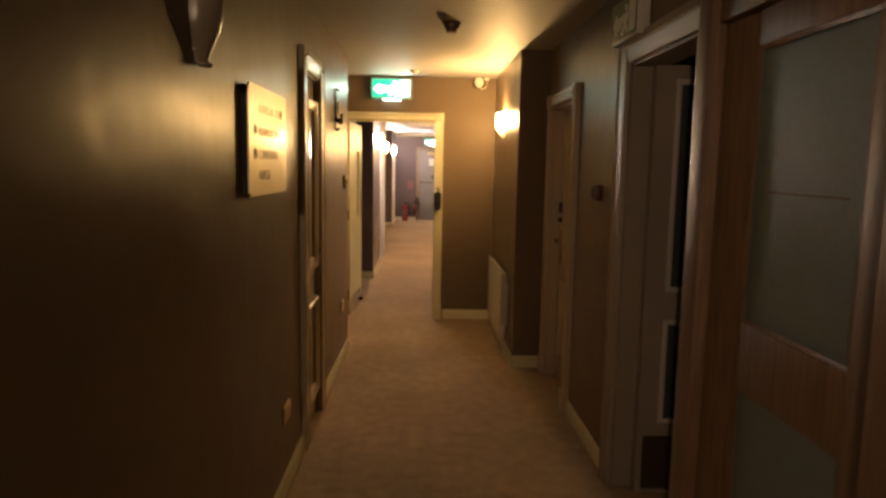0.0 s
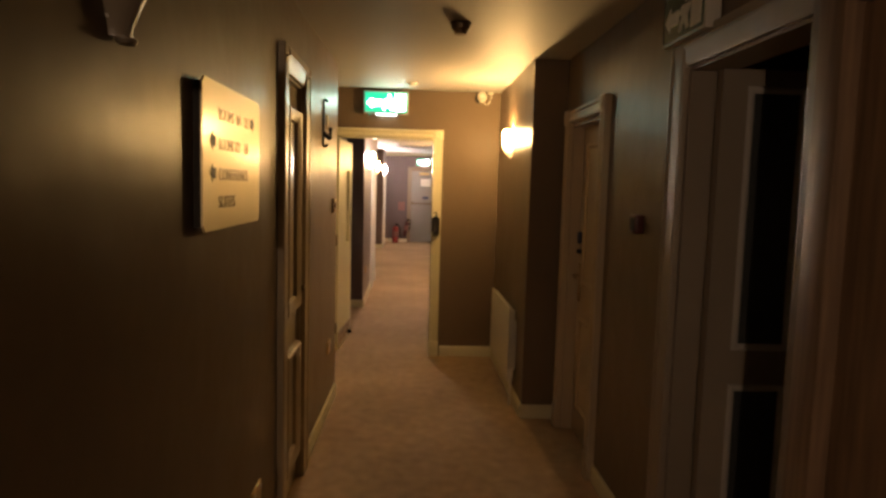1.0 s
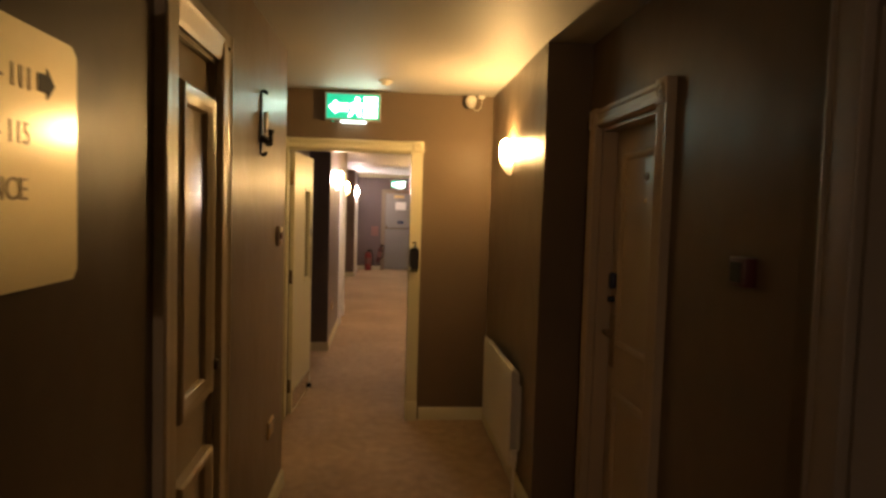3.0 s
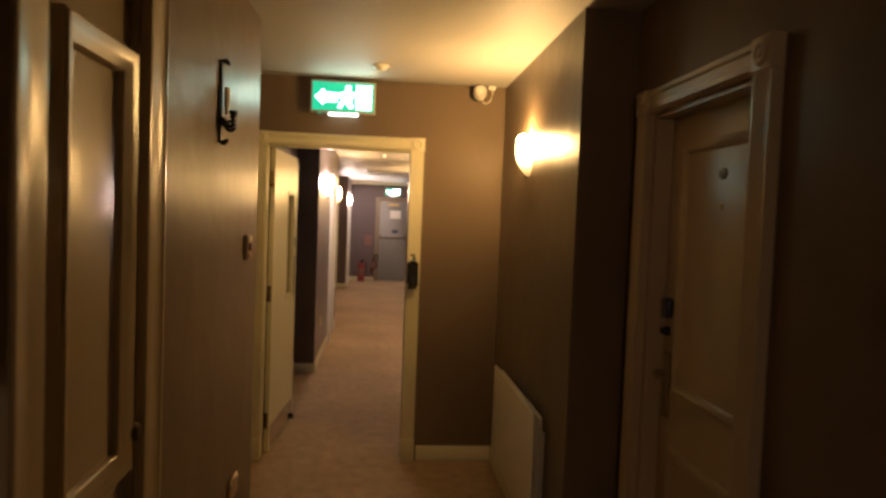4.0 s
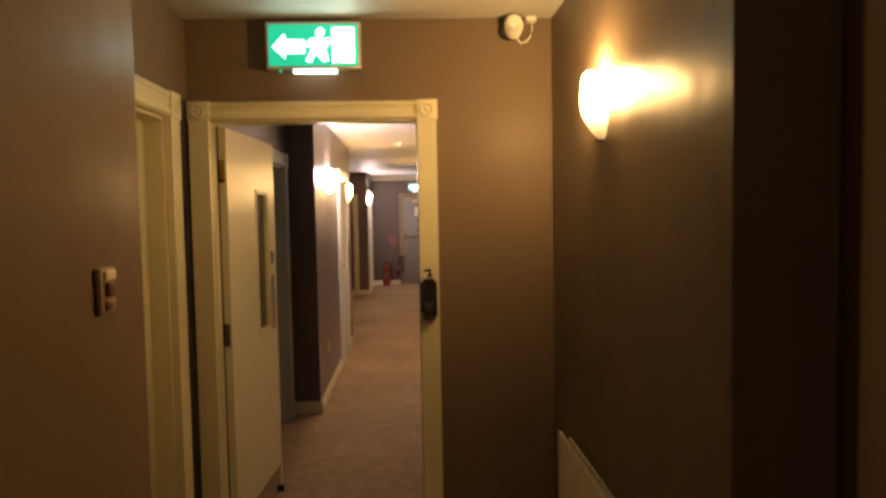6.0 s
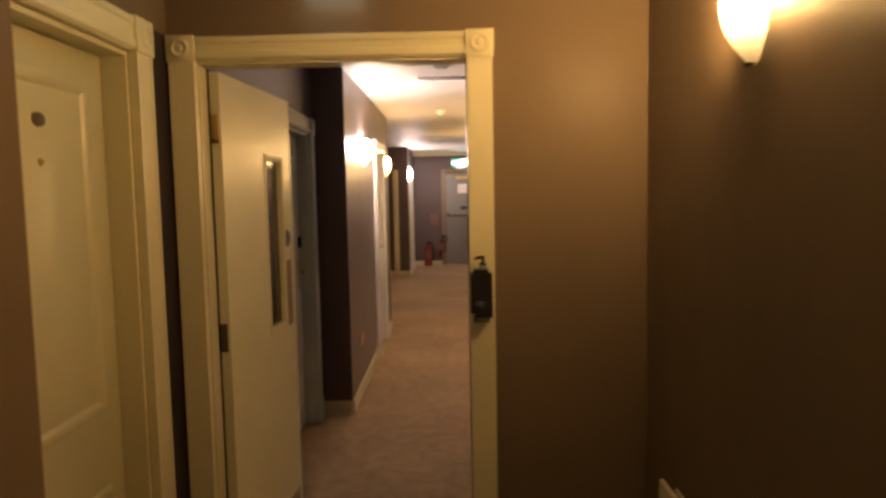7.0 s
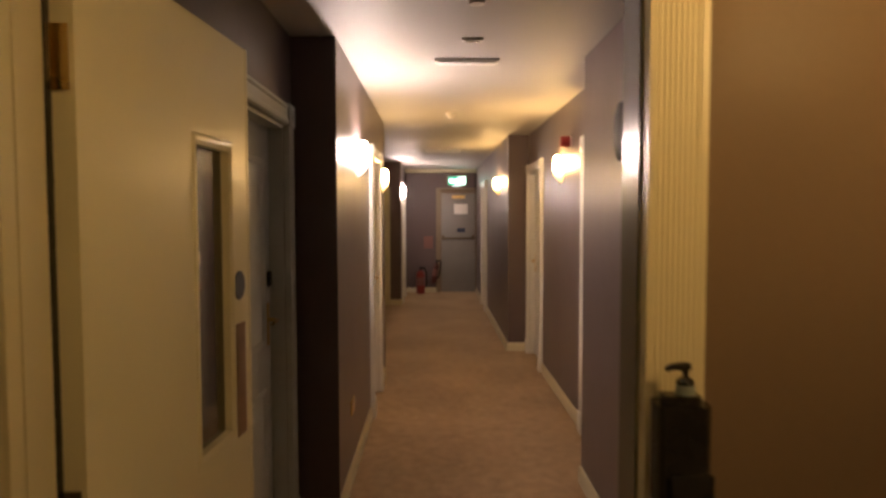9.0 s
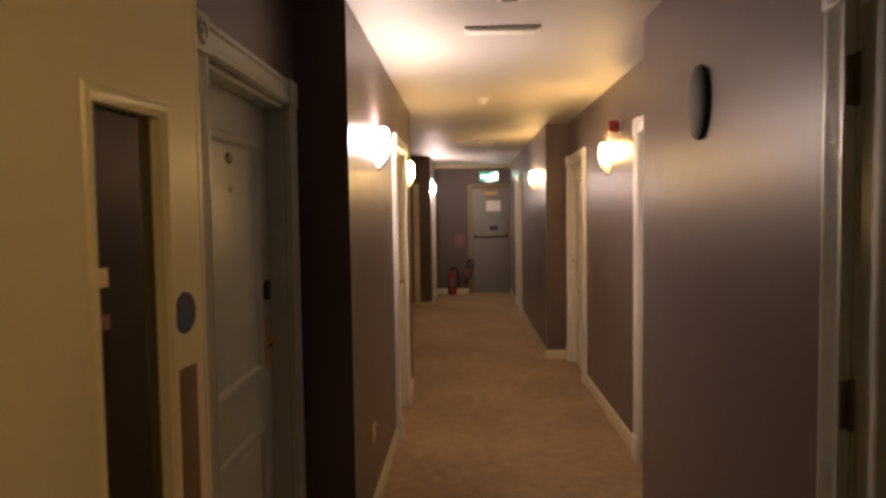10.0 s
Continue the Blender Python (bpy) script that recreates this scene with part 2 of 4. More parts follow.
def tube(bm, points, radius, sides=10):
    """A round bar along points, with closed ends."""
    pts = [Vector(p) for p in points]
    rings = []
    for i, p in enumerate(pts):
        d = (pts[min(i + 1, len(pts) - 1)] - pts[max(i - 1, 0)]).normalized()
        u = d.cross(Vector((0, 0, 1)) if abs(d.z) < 0.9 else Vector((1, 0, 0))).normalized()
        w = d.cross(u)
        r = radius[i] if isinstance(radius, (list, tuple)) else radius
        rings.append([bm.verts.new(p + r * (math.cos(2 * math.pi * k / sides) * u + math.sin(2 * math.pi * k / sides) * w)) for k in range(sides)])
    for a, b in zip(rings, rings[1:]):
        for k in range(sides):
            bm.faces.new((a[k], a[(k + 1) % sides], b[(k + 1) % sides], b[k]))
    bm.faces.new(rings[0]), bm.faces.new(rings[-1])
    bmesh.ops.recalc_face_normals(bm, faces=bm.faces[:])
    return bm


def moved(bm, m):
    bmesh.ops.transform(bm, matrix=m, verts=bm.verts[:])
    return bm


def mesh_of(name, bm, material, smooth=True):
    me = bpy.data.meshes.new(name)
    bm.to_mesh(me)
    bm.free()
    me.materials.append(material)
    if smooth:
        me.shade_smooth()
        me.set_sharp_from_angle(angle=radians(32))
    return me


def thing(name, m, label="", category="", group="", kind=""):
    ob = new(name)
    ob.empty_display_size = 0.05
    ob.matrix_world = m
    return tagged(ob, label, category, group, kind)


def part(name, bm, material, parent, label=""):
    ob = new(name, mesh_of(name, bm, material))
    ob.parent = parent
    return tagged(ob, label)


def solid(name, bm, material, label, category, kind="", group="", m=None):
    ob = new(name, mesh_of(name, bm, material))
    if m is not None:
        ob.matrix_world = m
    return tagged(ob, label, category, group, kind)


def on_left(x, y, z=0.0):
    """A frame on a wall that faces +x: its x runs ahead, its -y out of the wall."""
    return pose(x, y, z, 0, 0, 90)


def on_right(x, y, z=0.0):
    """A frame on a wall that faces -x: its x runs back, its -y out of the wall."""
    return pose(x, y, z, 0, 0, -90)


# ---- the plan ----
H_NEAR, H, WALL_TOP = 2.465, 2.45, 2.5
XL1, XL_REC, X_R1, X_ALC = -0.50, -0.725, 1.12, 0.885
Y_CORNER, Y_JOG, Y_END, Y_BACK = 6.79, 6.315, 8.0, 8.09
XL2, XL2_REC, XR2, XR2_REC = -0.515, -0.74, 0.83, 1.04
XL_FAR, XR_FAR, X_BAY = -0.60, 0.81, -1.1
Y_P2, Y_PW, Y_RP, Y_FAR = 10.42, 10.85, 14.60, 20.35
T = 0.16
X_TIP = -0.47


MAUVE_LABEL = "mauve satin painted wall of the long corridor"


def notched(start, end, openings):
    """The outline of a wall's face, with doorways cut up from the floor: (from, to, height)."""
    pts = [(start, 0)]
    for p, q, h in sorted(openings):
        pts += [(p, 0), (p, h), (q, h), (q, 0)]
    return pts + [(end, 0), (end, WALL_TOP), (start, WALL_TOP)]


def wall_y(name, x0, x1, y0, y1, openings=(), label="taupe satin painted corridor wall", paint=None):
    """A wall that runs along y, with door openings (y0, y1, height)."""
    return solid(name, prism(bmesh.new(), notched(y0, y1, openings), x0, x1, axis="x"), paint or M_WALL, label, "wall", "structure")


def wall_x(name, x0, x1, y0, y1, openings=(), label="taupe satin painted corridor wall", paint=None):
    """A wall that runs along x, with door openings (x0, x1, height)."""
    return solid(name, prism(bmesh.new(), notched(x0, x1, openings), y0, y1, axis="y"), paint or M_WALL, label, "wall", "structure")


solid("floor", a_box(-2.2, 3.6, -4.8, 21.0, -0.1, 0), M_CARPET, "beige mottled cut-pile carpet along the whole corridor", "floor", "structure")
solid("ceiling_near", a_box(-2.2, 3.6, -4.8, 8.07, H_NEAR, H_NEAR + 0.1), M_CEIL, "off-white satin painted ceiling of the dim corridor", "ceiling", "structure")
solid("ceiling_far", a_box(-2.2, 3.6, 8.07, 21.0, H, H + 0.1), M_CEIL, "off-white satin painted ceiling of the long corridor", "ceiling", "structure")
wall_y("wall_left_near", XL1 - T, XL1, -4.6, Y_CORNER - T, [(4.84, 5.355, 2.095)])
solid("wall_left_taper", prism(bmesh.new(), [(XL1 - 0.001, 5.475), (X_TIP, Y_CORNER), (XL1 - 0.001, Y_CORNER)], 0, WALL_TOP), M_WALL, "taupe satin painted corridor wall, slightly out of line", "wall", "structure")
wall_x("wall_left_return", XL_REC - T, XL1, Y_CORNER - T, Y_CORNER)
wall_y("wall_left_recess", XL_REC - T, XL_REC, Y_CORNER, Y_END, [(6.935, 7.715, 2.005)])
wall_x("wall_cross", XL_REC - T, X_ALC + T, Y_END, Y_BACK, [(-0.655, 0.288, 2.037)])
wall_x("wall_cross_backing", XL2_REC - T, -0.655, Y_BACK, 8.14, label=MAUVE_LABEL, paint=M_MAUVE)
wall_y("wall_right_near", X_R1, X_R1 + T, -4.6, Y_JOG, [(2.37, 3.42, 2.08), (3.5, 4.33, 2.08), (5.40, 6.125, 2.02)])
wall_y("wall_right_alcove", X_ALC, X_ALC + T, Y_JOG, Y_END)
wall_x("wall_right_jog", X_ALC + T, X_R1 + T, Y_JOG, Y_JOG + T)
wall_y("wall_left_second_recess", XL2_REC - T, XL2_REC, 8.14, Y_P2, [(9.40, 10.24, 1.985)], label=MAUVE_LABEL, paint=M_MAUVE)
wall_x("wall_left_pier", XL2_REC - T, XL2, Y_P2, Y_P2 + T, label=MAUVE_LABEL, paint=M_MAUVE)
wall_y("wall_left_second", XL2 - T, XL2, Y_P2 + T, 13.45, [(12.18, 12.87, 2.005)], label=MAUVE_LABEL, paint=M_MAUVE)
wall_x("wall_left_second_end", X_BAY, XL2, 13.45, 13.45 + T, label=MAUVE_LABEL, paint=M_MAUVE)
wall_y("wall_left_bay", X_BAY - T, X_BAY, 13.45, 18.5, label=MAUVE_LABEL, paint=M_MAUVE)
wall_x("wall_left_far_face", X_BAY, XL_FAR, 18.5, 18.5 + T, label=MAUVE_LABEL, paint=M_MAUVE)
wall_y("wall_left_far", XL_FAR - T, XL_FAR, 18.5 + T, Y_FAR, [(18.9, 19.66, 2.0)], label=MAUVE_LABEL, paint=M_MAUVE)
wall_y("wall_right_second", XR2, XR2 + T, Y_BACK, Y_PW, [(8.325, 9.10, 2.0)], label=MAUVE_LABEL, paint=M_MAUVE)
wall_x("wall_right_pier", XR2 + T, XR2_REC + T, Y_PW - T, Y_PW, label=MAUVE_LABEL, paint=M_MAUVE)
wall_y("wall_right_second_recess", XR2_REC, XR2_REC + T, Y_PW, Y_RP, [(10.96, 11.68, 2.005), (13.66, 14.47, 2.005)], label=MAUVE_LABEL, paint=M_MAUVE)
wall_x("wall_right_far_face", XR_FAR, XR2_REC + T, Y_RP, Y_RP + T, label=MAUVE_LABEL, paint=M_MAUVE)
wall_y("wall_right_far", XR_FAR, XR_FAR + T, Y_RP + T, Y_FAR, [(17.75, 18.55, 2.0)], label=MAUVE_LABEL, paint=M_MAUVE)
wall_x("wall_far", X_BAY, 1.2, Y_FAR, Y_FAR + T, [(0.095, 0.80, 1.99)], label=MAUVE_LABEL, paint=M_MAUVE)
solid("trim", a_box(-0.885, -0.785, 18.472, 18.499, 0, 2.02, 0.004), M_CREAM, "cream upright trim board on the far wall face", "trim", "structure")
wall_x("wall_behind", -0.66, 1.3, -4.8, -4.6)
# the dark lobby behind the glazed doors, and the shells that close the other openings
# thin board added over the wall, coloured dark to read as a gap
solid("wall_left_slot", a_box(XL_REC - 0.05, XL_REC + 0.004, 7.824, Y_END, 0, 2.11), M_PLUM, "dark plum strip added beside the door casing to read as a dark gap", "wall", "structure")
wall_x("lobby_wall_front", 1.27, 3.2, 1.9, 2.06, label="dark lobby wall")
wall_x("lobby_wall_end", 1.27, 3.2, 4.9, 5.06, label="dark lobby wall")
wall_y("lobby_wall_back", 3.2, 3.36, 1.9, 5.06, label="dark lobby wall")


# ---- skirting boards ----
def skirting(x0, y0, x1, y1, side):
    """A board along a wall from (x0, y0) to (x1, y1); side: +1 or -1, the way it stands out of the wall."""
    bm = bmesh.new()
    d = Vector((x1 - x0, y1 - y0, 0))
    prism(bm, [(0, 0), (0, 0.095), (0.006, 0.095), (0.013, 0.082), (0.016, 0.075), (0.016, 0)], 0, d.length, axis="x")
    ang = math.degrees(math.atan2(d.y, d.x))
    if side < 0:
        bmesh.ops.scale(bm, vec=(1, -1, 1), verts=bm.verts[:])
        bmesh.ops.recalc_face_normals(bm, faces=bm.faces[:])
    return solid("baseboard", bm, M_CREAM, "cream painted skirting board along the wall", "baseboard", "structure", m=pose(x0, y0, 0, 0, 0, ang))


for x0, y0, x1, y1, side in ((XL1, -4.6, XL1, 4.725, -1), (XL1, 5.475, X_TIP, Y_CORNER, -1), (X_R1, -4.6, X_R1, 2.35, 1), (X_R1, 4.44, X_R1, 5.308, 1),
                             (X_ALC, Y_JOG, X_R1, Y_JOG, -1), (X_ALC, Y_JOG, X_ALC, Y_END, 1), (0.38, Y_END, X_ALC, Y_END, -1),
                             (X_TIP, Y_CORNER, XL_REC, Y_CORNER, -1), (XL2_REC, 8.14, XL2_REC, 9.295, -1), (XL2_REC, Y_P2, XL2, Y_P2, -1),
                             (XL2, Y_P2, XL2, 12.085, -1), (XL2, 12.965, XL2, 13.45, -1), (XL2, 13.61, X_BAY, 13.61, -1), (X_BAY, 13.61, X_BAY, 18.5, -1), (X_BAY, 18.5, XL_FAR, 18.5, -1),
                             (XL_FAR, 18.5, XL_FAR, 18.79, -1), (XL_FAR, 19.77, XL_FAR, Y_FAR, -1), (XR2, 9.183, XR2, Y_PW, 1), (XR2, Y_PW, XR2_REC, Y_PW, 1),
                             (XR2_REC, 11.79, XR2_REC, 13.55, 1), (XR_FAR, Y_RP, XR2_REC, Y_RP, -1), (XR_FAR, Y_RP, XR_FAR, 17.64, 1), (XR_FAR, 18.66, XR_FAR, Y_FAR, 1),
                             (XL_FAR, Y_FAR, 0.01, Y_FAR, -1)):
    skirting(x0, y0, x1, y1, side)


# ---- doors ----
OGEE = ((0, 0), (0.15, 0.7), (0.4, 1.0), (0.65, 0.75), (0.8, 0.3), (1.0, 0))
STEEP = ((0, 0), (0.04, 0.8), (0.16, 1.0), (0.42, 0.95), (0.6, 0.72), (0.86, 0.55), (0.94, 0.4), (1.0, 0))


def ring(bm, x0, x1, z0, z1, width, proud, y=0.0, profile=OGEE):
    """A raised moulding round a rectangle, on a face that looks to -y."""
    loops = []
    for inset, out in [(width * a, proud * b) for a, b in profile]:
        loops.append([bm.verts.new(p) for p in ((x0 + inset, y - out, z0 + inset), (x1 - inset, y - out, z0 + inset),
                                                (x1 - inset, y - out, z1 - inset), (x0 + inset, y - out, z1 - inset))])
    for a, b in zip(loops, loops[1:]):
        for k in range(4):
            bm.faces.new((a[k], a[(k + 1) % 4], b[(k + 1) % 4], b[k]))
    bmesh.ops.recalc_face_normals(bm, faces=bm.faces[:])
    return bm


def reeded(x0, x1, depth, reeds=8, mirror=False):
    """The outline of a reeded architrave leg, out to -y."""
    w = x1 - x0
    edge = 0.13 * w
    pts = [(x0, 0), (x0, -depth), (x0 + edge, -depth)]
    step = (w - 2 * edge) / reeds
    for i in range(reeds):
        a = x0 + edge + i * step
        pts += [(a + step * 0.12, -depth + 0.0014), (a + step * 0.3, -depth + 0.0005), (a + step * 0.5, -depth), (a + step * 0.7, -depth + 0.0005), (a + step * 0.88, -depth + 0.0014)]
    pts += [(x1 - edge, -depth), (x1, -depth), (x1, 0)]
    return pts


def moulded(x0, x1, depth, inner_right=True):
    """The outline of a plain rounded architrave leg, thicker at its outer edge."""
    w = x1 - x0
    f = [(0, 0), (0, 0.95), (0.05, 1.1), (0.13, 1.12), (0.18, 1.0), (0.21, 0.92), (0.6, 0.9), (0.92, 0.94), (0.985, 0.9), (1.0, 0.8), (1.0, 0)]
    return [((x0 + a * w) if inner_right else (x1 - a * w), -d * depth) for a, d in f]


def rosette(bm, x, z, y, r=0.036):
    b = lathe(bmesh.new(), [(0, 0.008), (r * 0.25, 0.007), (r * 0.32, 0.003), (r * 0.5, 0.003), (r * 0.62, 0.007), (r * 0.78, 0.007), (r * 0.9, 0.002), (r, 0.0)], 20, axis="y")
    moved(b, pose(x, y, z))
    me = bpy.data.meshes.new("tmp")
    b.to_mesh(me)
    b.free()
    bm.from_mesh(me)
    bpy.data.meshes.remove(me)
    return bm


def casing(door, w, h, cw=0.105, depth=0.028, style="reeded", material=None, plinth=0.15, lined=True, hw=None):
    material = material or M_CREAM
    hw = hw or cw
    if style == "reeded":
        for a, b in ((-cw, 0.004), (w - 0.004, w + cw)):
            part("casing_leg", prism(bmesh.new(), reeded(a + 0.003, b - 0.003, depth), plinth, h), material, door)
            part("plinth_block", box(bmesh.new(), a, b, -depth - 0.008, 0, 0, plinth, 0.004), material, door)
            block = box(bmesh.new(), a - 0.002, b + 0.002, -depth - 0.006, 0, h, h + cw, 0.003)
            rosette(block, (a + b) / 2, h + cw / 2, -depth - 0.006)
            part("corner_block", block, material, door)
        head = bmesh.new()
        prism(head, [(0, h + 0.002), (-depth * 0.6, h + 0.002), (-depth, h + 0.012), (-depth, h + 0.03), (-depth * 0.8, h + 0.036), (-depth * 0.8, h + cw - 0.03),
                     (-depth, h + cw - 0.022), (-depth, h + cw - 0.008), (-depth * 0.7, h + cw - 0.002), (0, h + cw - 0.002)], 0.006, w - 0.006, axis="x")
        part("casing_head", head, material, door)
    else:
        for a, b, inner in ((-cw, 0.004, True), (w - 0.004, w + cw, False)):
            part("casing_leg", prism(bmesh.new(), moulded(a, b, depth, inner), 0, h + hw), material, door)
        head = bmesh.new()
        prism(head, [(0, h), (-depth * 0.4, h), (-depth * 0.7, h + 0.02), (-depth * 0.8, h + hw * 0.55), (-depth * 1.1, h + hw * 0.7), (-depth, h + hw), (0, h + hw)], 0.004, w - 0.004, axis="x")
        part("casing_head", head, material, door)
    if not lined:
        return
    lining = bmesh.new()
    for a, b in ((0.0, 0.014), (w - 0.014, w)):
        box(lining, a, b, 0.002, T - 0.004, 0, h)
    box(lining, 0.014, w - 0.014, 0.002, T - 0.004, h - 0.014, h)
    part("lining", lining, material, door)


def lever(parent, x, z, y, way=1, material=None, plate_h=0.2):
    """A lever handle on a long plate, on a face that looks to -y; way: the side to which the lever points."""
    material = material or M_BRASS
    plate = part("handle", box(bmesh.new(), x - 0.021, x + 0.021, y - 0.007, y, z - plate_h * 0.6, z + plate_h * 0.4, 0.003), material, parent, "metal handle plate with a lever")
    part("lever", tube(bmesh.new(), [(x, y - 0.006, z), (x, y - 0.038, z), (x + way * 0.012, y - 0.048, z), (x + way * 0.06, y - 0.05, z - 0.002), (x + way * 0.112, y - 0.047, z - 0.006)],
                       [0.010, 0.009, 0.009, 0.008, 0.006]), material, plate)
    return plate


def hinge(parent, x, z, y, height=0.1):
    b = box(bmesh.new(), x - 0.016, x + 0.016, y - 0.003, y, z - height / 2, z + height / 2, 0.001)
    tube(b, [(x, y - 0.006, z - height / 2 - 0.004), (x, y - 0.006, z + height / 2 + 0.004)], 0.0065, 10)
    return part("hinge", b, M_BRONZE, parent, "bronzed butt hinge")


def plaque(parent, x, z, y, rx=0.027, rz=0.019):
    b = lathe(bmesh.new(), [(0, 0.005), (0.8, 0.005), (0.93, 0.004), (1.0, 0.0)], 28, axis="y")
    bmesh.ops.scale(b, vec=(rx, 1, rz), verts=b.verts[:])
    return part("number_plaque", moved(b, pose(x, y, z)), M_BRONZE, parent, "small dark oval door plaque")


def peephole(parent, x, z, y):
    return part("peephole", moved(lathe(bmesh.new(), [(0, 0.002), (0.005, 0.003), (0.006, 0.005), (0.0095, 0.004), (0.010, 0)], 16, axis="y"), pose(x, y, z)), M_BRASS, parent)


def panel_door(name, m, w, h, label, back=0.05, style="reeded", leaf_material=None, case_material=None, cw=0.105, depth=0.028,
               panels=((0.13, 1.0, 1.87), (0.13, 0.2, 0.76)), handle=None, number=None, plinth=0.15, g=0.017, hw=None):
    """A closed panelled door with its casing. panels: side margin, low and high edge. handle: (x, z, way)."""
    door = thing(name, m, label, "door", kind="structure")
    casing(door, w, h, cw, depth, style, case_material, plinth, hw=hw)
    lm = leaf_material or M_DOOR
    leaf = part("leaf", box(bmesh.new(), g, w - g, back, back + 0.044, 0.008, h - 0.017, 0.002), lm, door)
    part("stop", box(box(bmesh.new(), 0.014, 0.03, back + 0.048, back + 0.07, 0, h - 0.014), w - 0.03, w - 0.014, back + 0.048, back + 0.07, 0, h - 0.014), case_material or M_CREAM, door)
    for side, z0, z1 in panels:
        part("panel_moulding", ring(bmesh.new(), g + side, w - g - side, z0, z1, 0.042, 0.014, back + 0.0004), lm, leaf)
    if handle:
        lever(leaf, handle[0], handle[1], back, handle[2])
    if number:
        plaque(leaf, number[0], number[1], back)
        peephole(leaf, number[0], number[1] - 0.105, back)
    return door, leaf


# the cupboard door with the thick tan architrave, near the sign
d1, leaf1 = panel_door("door_1", on_left(XL1, 4.84), 0.515, 2.095, "narrow panelled cupboard door in glossy tan-cream paint with a wide moulded architrave", back=0.02,
                       style="moulded", cw=0.115, hw=0.105, depth=0.028, case_material=M_ARCH, leaf_material=M_ARCH, panels=())
for z0, z1 in ((0.955, 1.96), (0.16, 0.77)):
    part("panel_moulding", ring(bmesh.new(), 0.097, 0.472, z0, z1, 0.062, 0.034, 0.0204, STEEP), M_ARCH, leaf1)
part("knob", moved(lathe(bmesh.new(), [(0, 0.045), (0.016, 0.044), (0.022, 0.034), (0.02, 0.024), (0.009, 0.018), (0.009, 0.004), (0.02, 0.002), (0.02, 0)], 18, axis="y"), pose(0.478, 0.02, 1.05)), M_BRONZE, leaf1)
for x in (-0.06, 0.575):
    part("stud", moved(lathe(bmesh.new(), [(0, 0.006), (0.004, 0.0055), (0.007, 0.003), (0.008, 0)], 14, axis="y"), pose(x, -0.026, 2.15)), M_CHROME, d1, "bright metal stud")
hinge(leaf1, 0.03, 0.97, 0.02)
hinge(leaf1, 0.03, 1.75, 0.02)

# guest room door in the recess beside the cross wall
d2, leaf2 = panel_door("door_2", on_left(XL_REC, 6.935), 0.78, 2.005, "cream panelled guest room door with plaque and peephole", back=0.075,
                       panels=((0.085, 0.957, 1.90), (0.085, 0.18, 0.74)), number=(0.445, 1.774), handle=(0.07, 1.05, 1))

# guest room door opposite the sign
d3, leaf3 = panel_door("door_3", on_right(X_R1, 6.125), 0.725, 2.02, "tan-cream panelled guest room door with an electronic lock", back=0.07, cw=0.092, depth=0.036, leaf_material=M_TANDOOR, case_material=M_TANDOOR,
                       panels=((0.10, 0.985, 1.90), (0.10, 0.17, 0.785)), number=(0.40, 1.776))
lock = part("lock", box(bmesh.new(), 0.045, 0.095, 0.062, 0.07, 0.88, 1.13, 0.003), M_DULL, leaf3, "bronzed lock plate")
part("reader", box(bmesh.new(), 0.052, 0.096, 0.040, 0.07, 1.255, 1.335, 0.014, 3), M_BLUE, lock, "dark blue key reader")
part("thumb_turn", moved(lathe(bmesh.new(), [(0, 0.03), (0.012, 0.028), (0.016, 0.012), (0.018, 0)], 18, axis="y"), pose(0.06, 0.07, 1.205)), M_PLASTIC, lock)
part("lever", tube(bmesh.new(), [(0.07, 0.063, 1.05), (0.07, 0.03, 1.05), (0.085, 0.02, 1.05), (0.13, 0.018, 1.048), (0.18, 0.02, 1.042)], [0.01, 0.009, 0.009, 0.008, 0.006]), M_DULL, lock)

# door in the left recess behind the fire door
d4, leaf4 = panel_door("door_4", on_left(XL2_REC, 9.40), 0.84, 1.985, "grey panelled guest room door with a lever handle", back=0.07,
                       leaf_material=M_GREY, case_material=M_GREY, panels=((0.12, 0.95, 1.83), (0.12, 0.17, 0.76)), handle=(0.765, 1.07, -1), number=(0.414, 1.746))
part("card_reader", box(bmesh.new(), 0.745, 0.795, 0.05, 0.07, 1.225, 1.30, 0.012, 3), M_PLASTIC, leaf4)
# doors of the second corridor, seen along the wall
panel_door("door_5", on_left(XL2, 12.18), 0.69, 2.005, "white panelled door with a brass knob on the long corridor wall", leaf_material=M_WHITEDOOR, case_material=M_WHITEDOOR, back=0.05, cw=0.09, handle=(0.60, 1.02, -1))
d6, leaf6 = panel_door("door_6", on_right(XR2, 9.10), 0.775, 2.0, "grey-cream panelled door with bronzed hinges beside the cross wall", leaf_material=M_GREY, case_material=M_GREY, back=0.006, cw=0.083,
                       panels=((0.067, 1.0, 1.905), (0.067, 0.17, 0.8)), number=(0.37, 1.77))
for z in (1.83, 1.115, 0.25):
    hb = box(bmesh.new(), 0.0045, 0.0075, -0.026, -0.004, z - 0.055, z + 0.055, 0.001)
    tube(hb, [(0.011, -0.003, z - 0.058), (0.011, -0.003, z + 0.058)], 0.0065, 10)
    part("hinge", hb, M_BRONZE, leaf6, "bronzed butt hinge")
panel_door("door_7", on_right(XR2_REC, 11.68), 0.72, 2.005, "white panelled guest room door behind the purple-lit wall", leaf_material=M_WHITEDOOR, case_material=M_WHITEDOOR, back=0.03)
panel_door("door_8", on_right(XR2_REC, 14.47), 0.81, 2.005, "cream panelled guest room door with a brass lever plate", leaf_material=M_WHITEDOOR, case_material=M_WHITEDOOR, back=0.05, handle=(0.10, 1.05, 1))
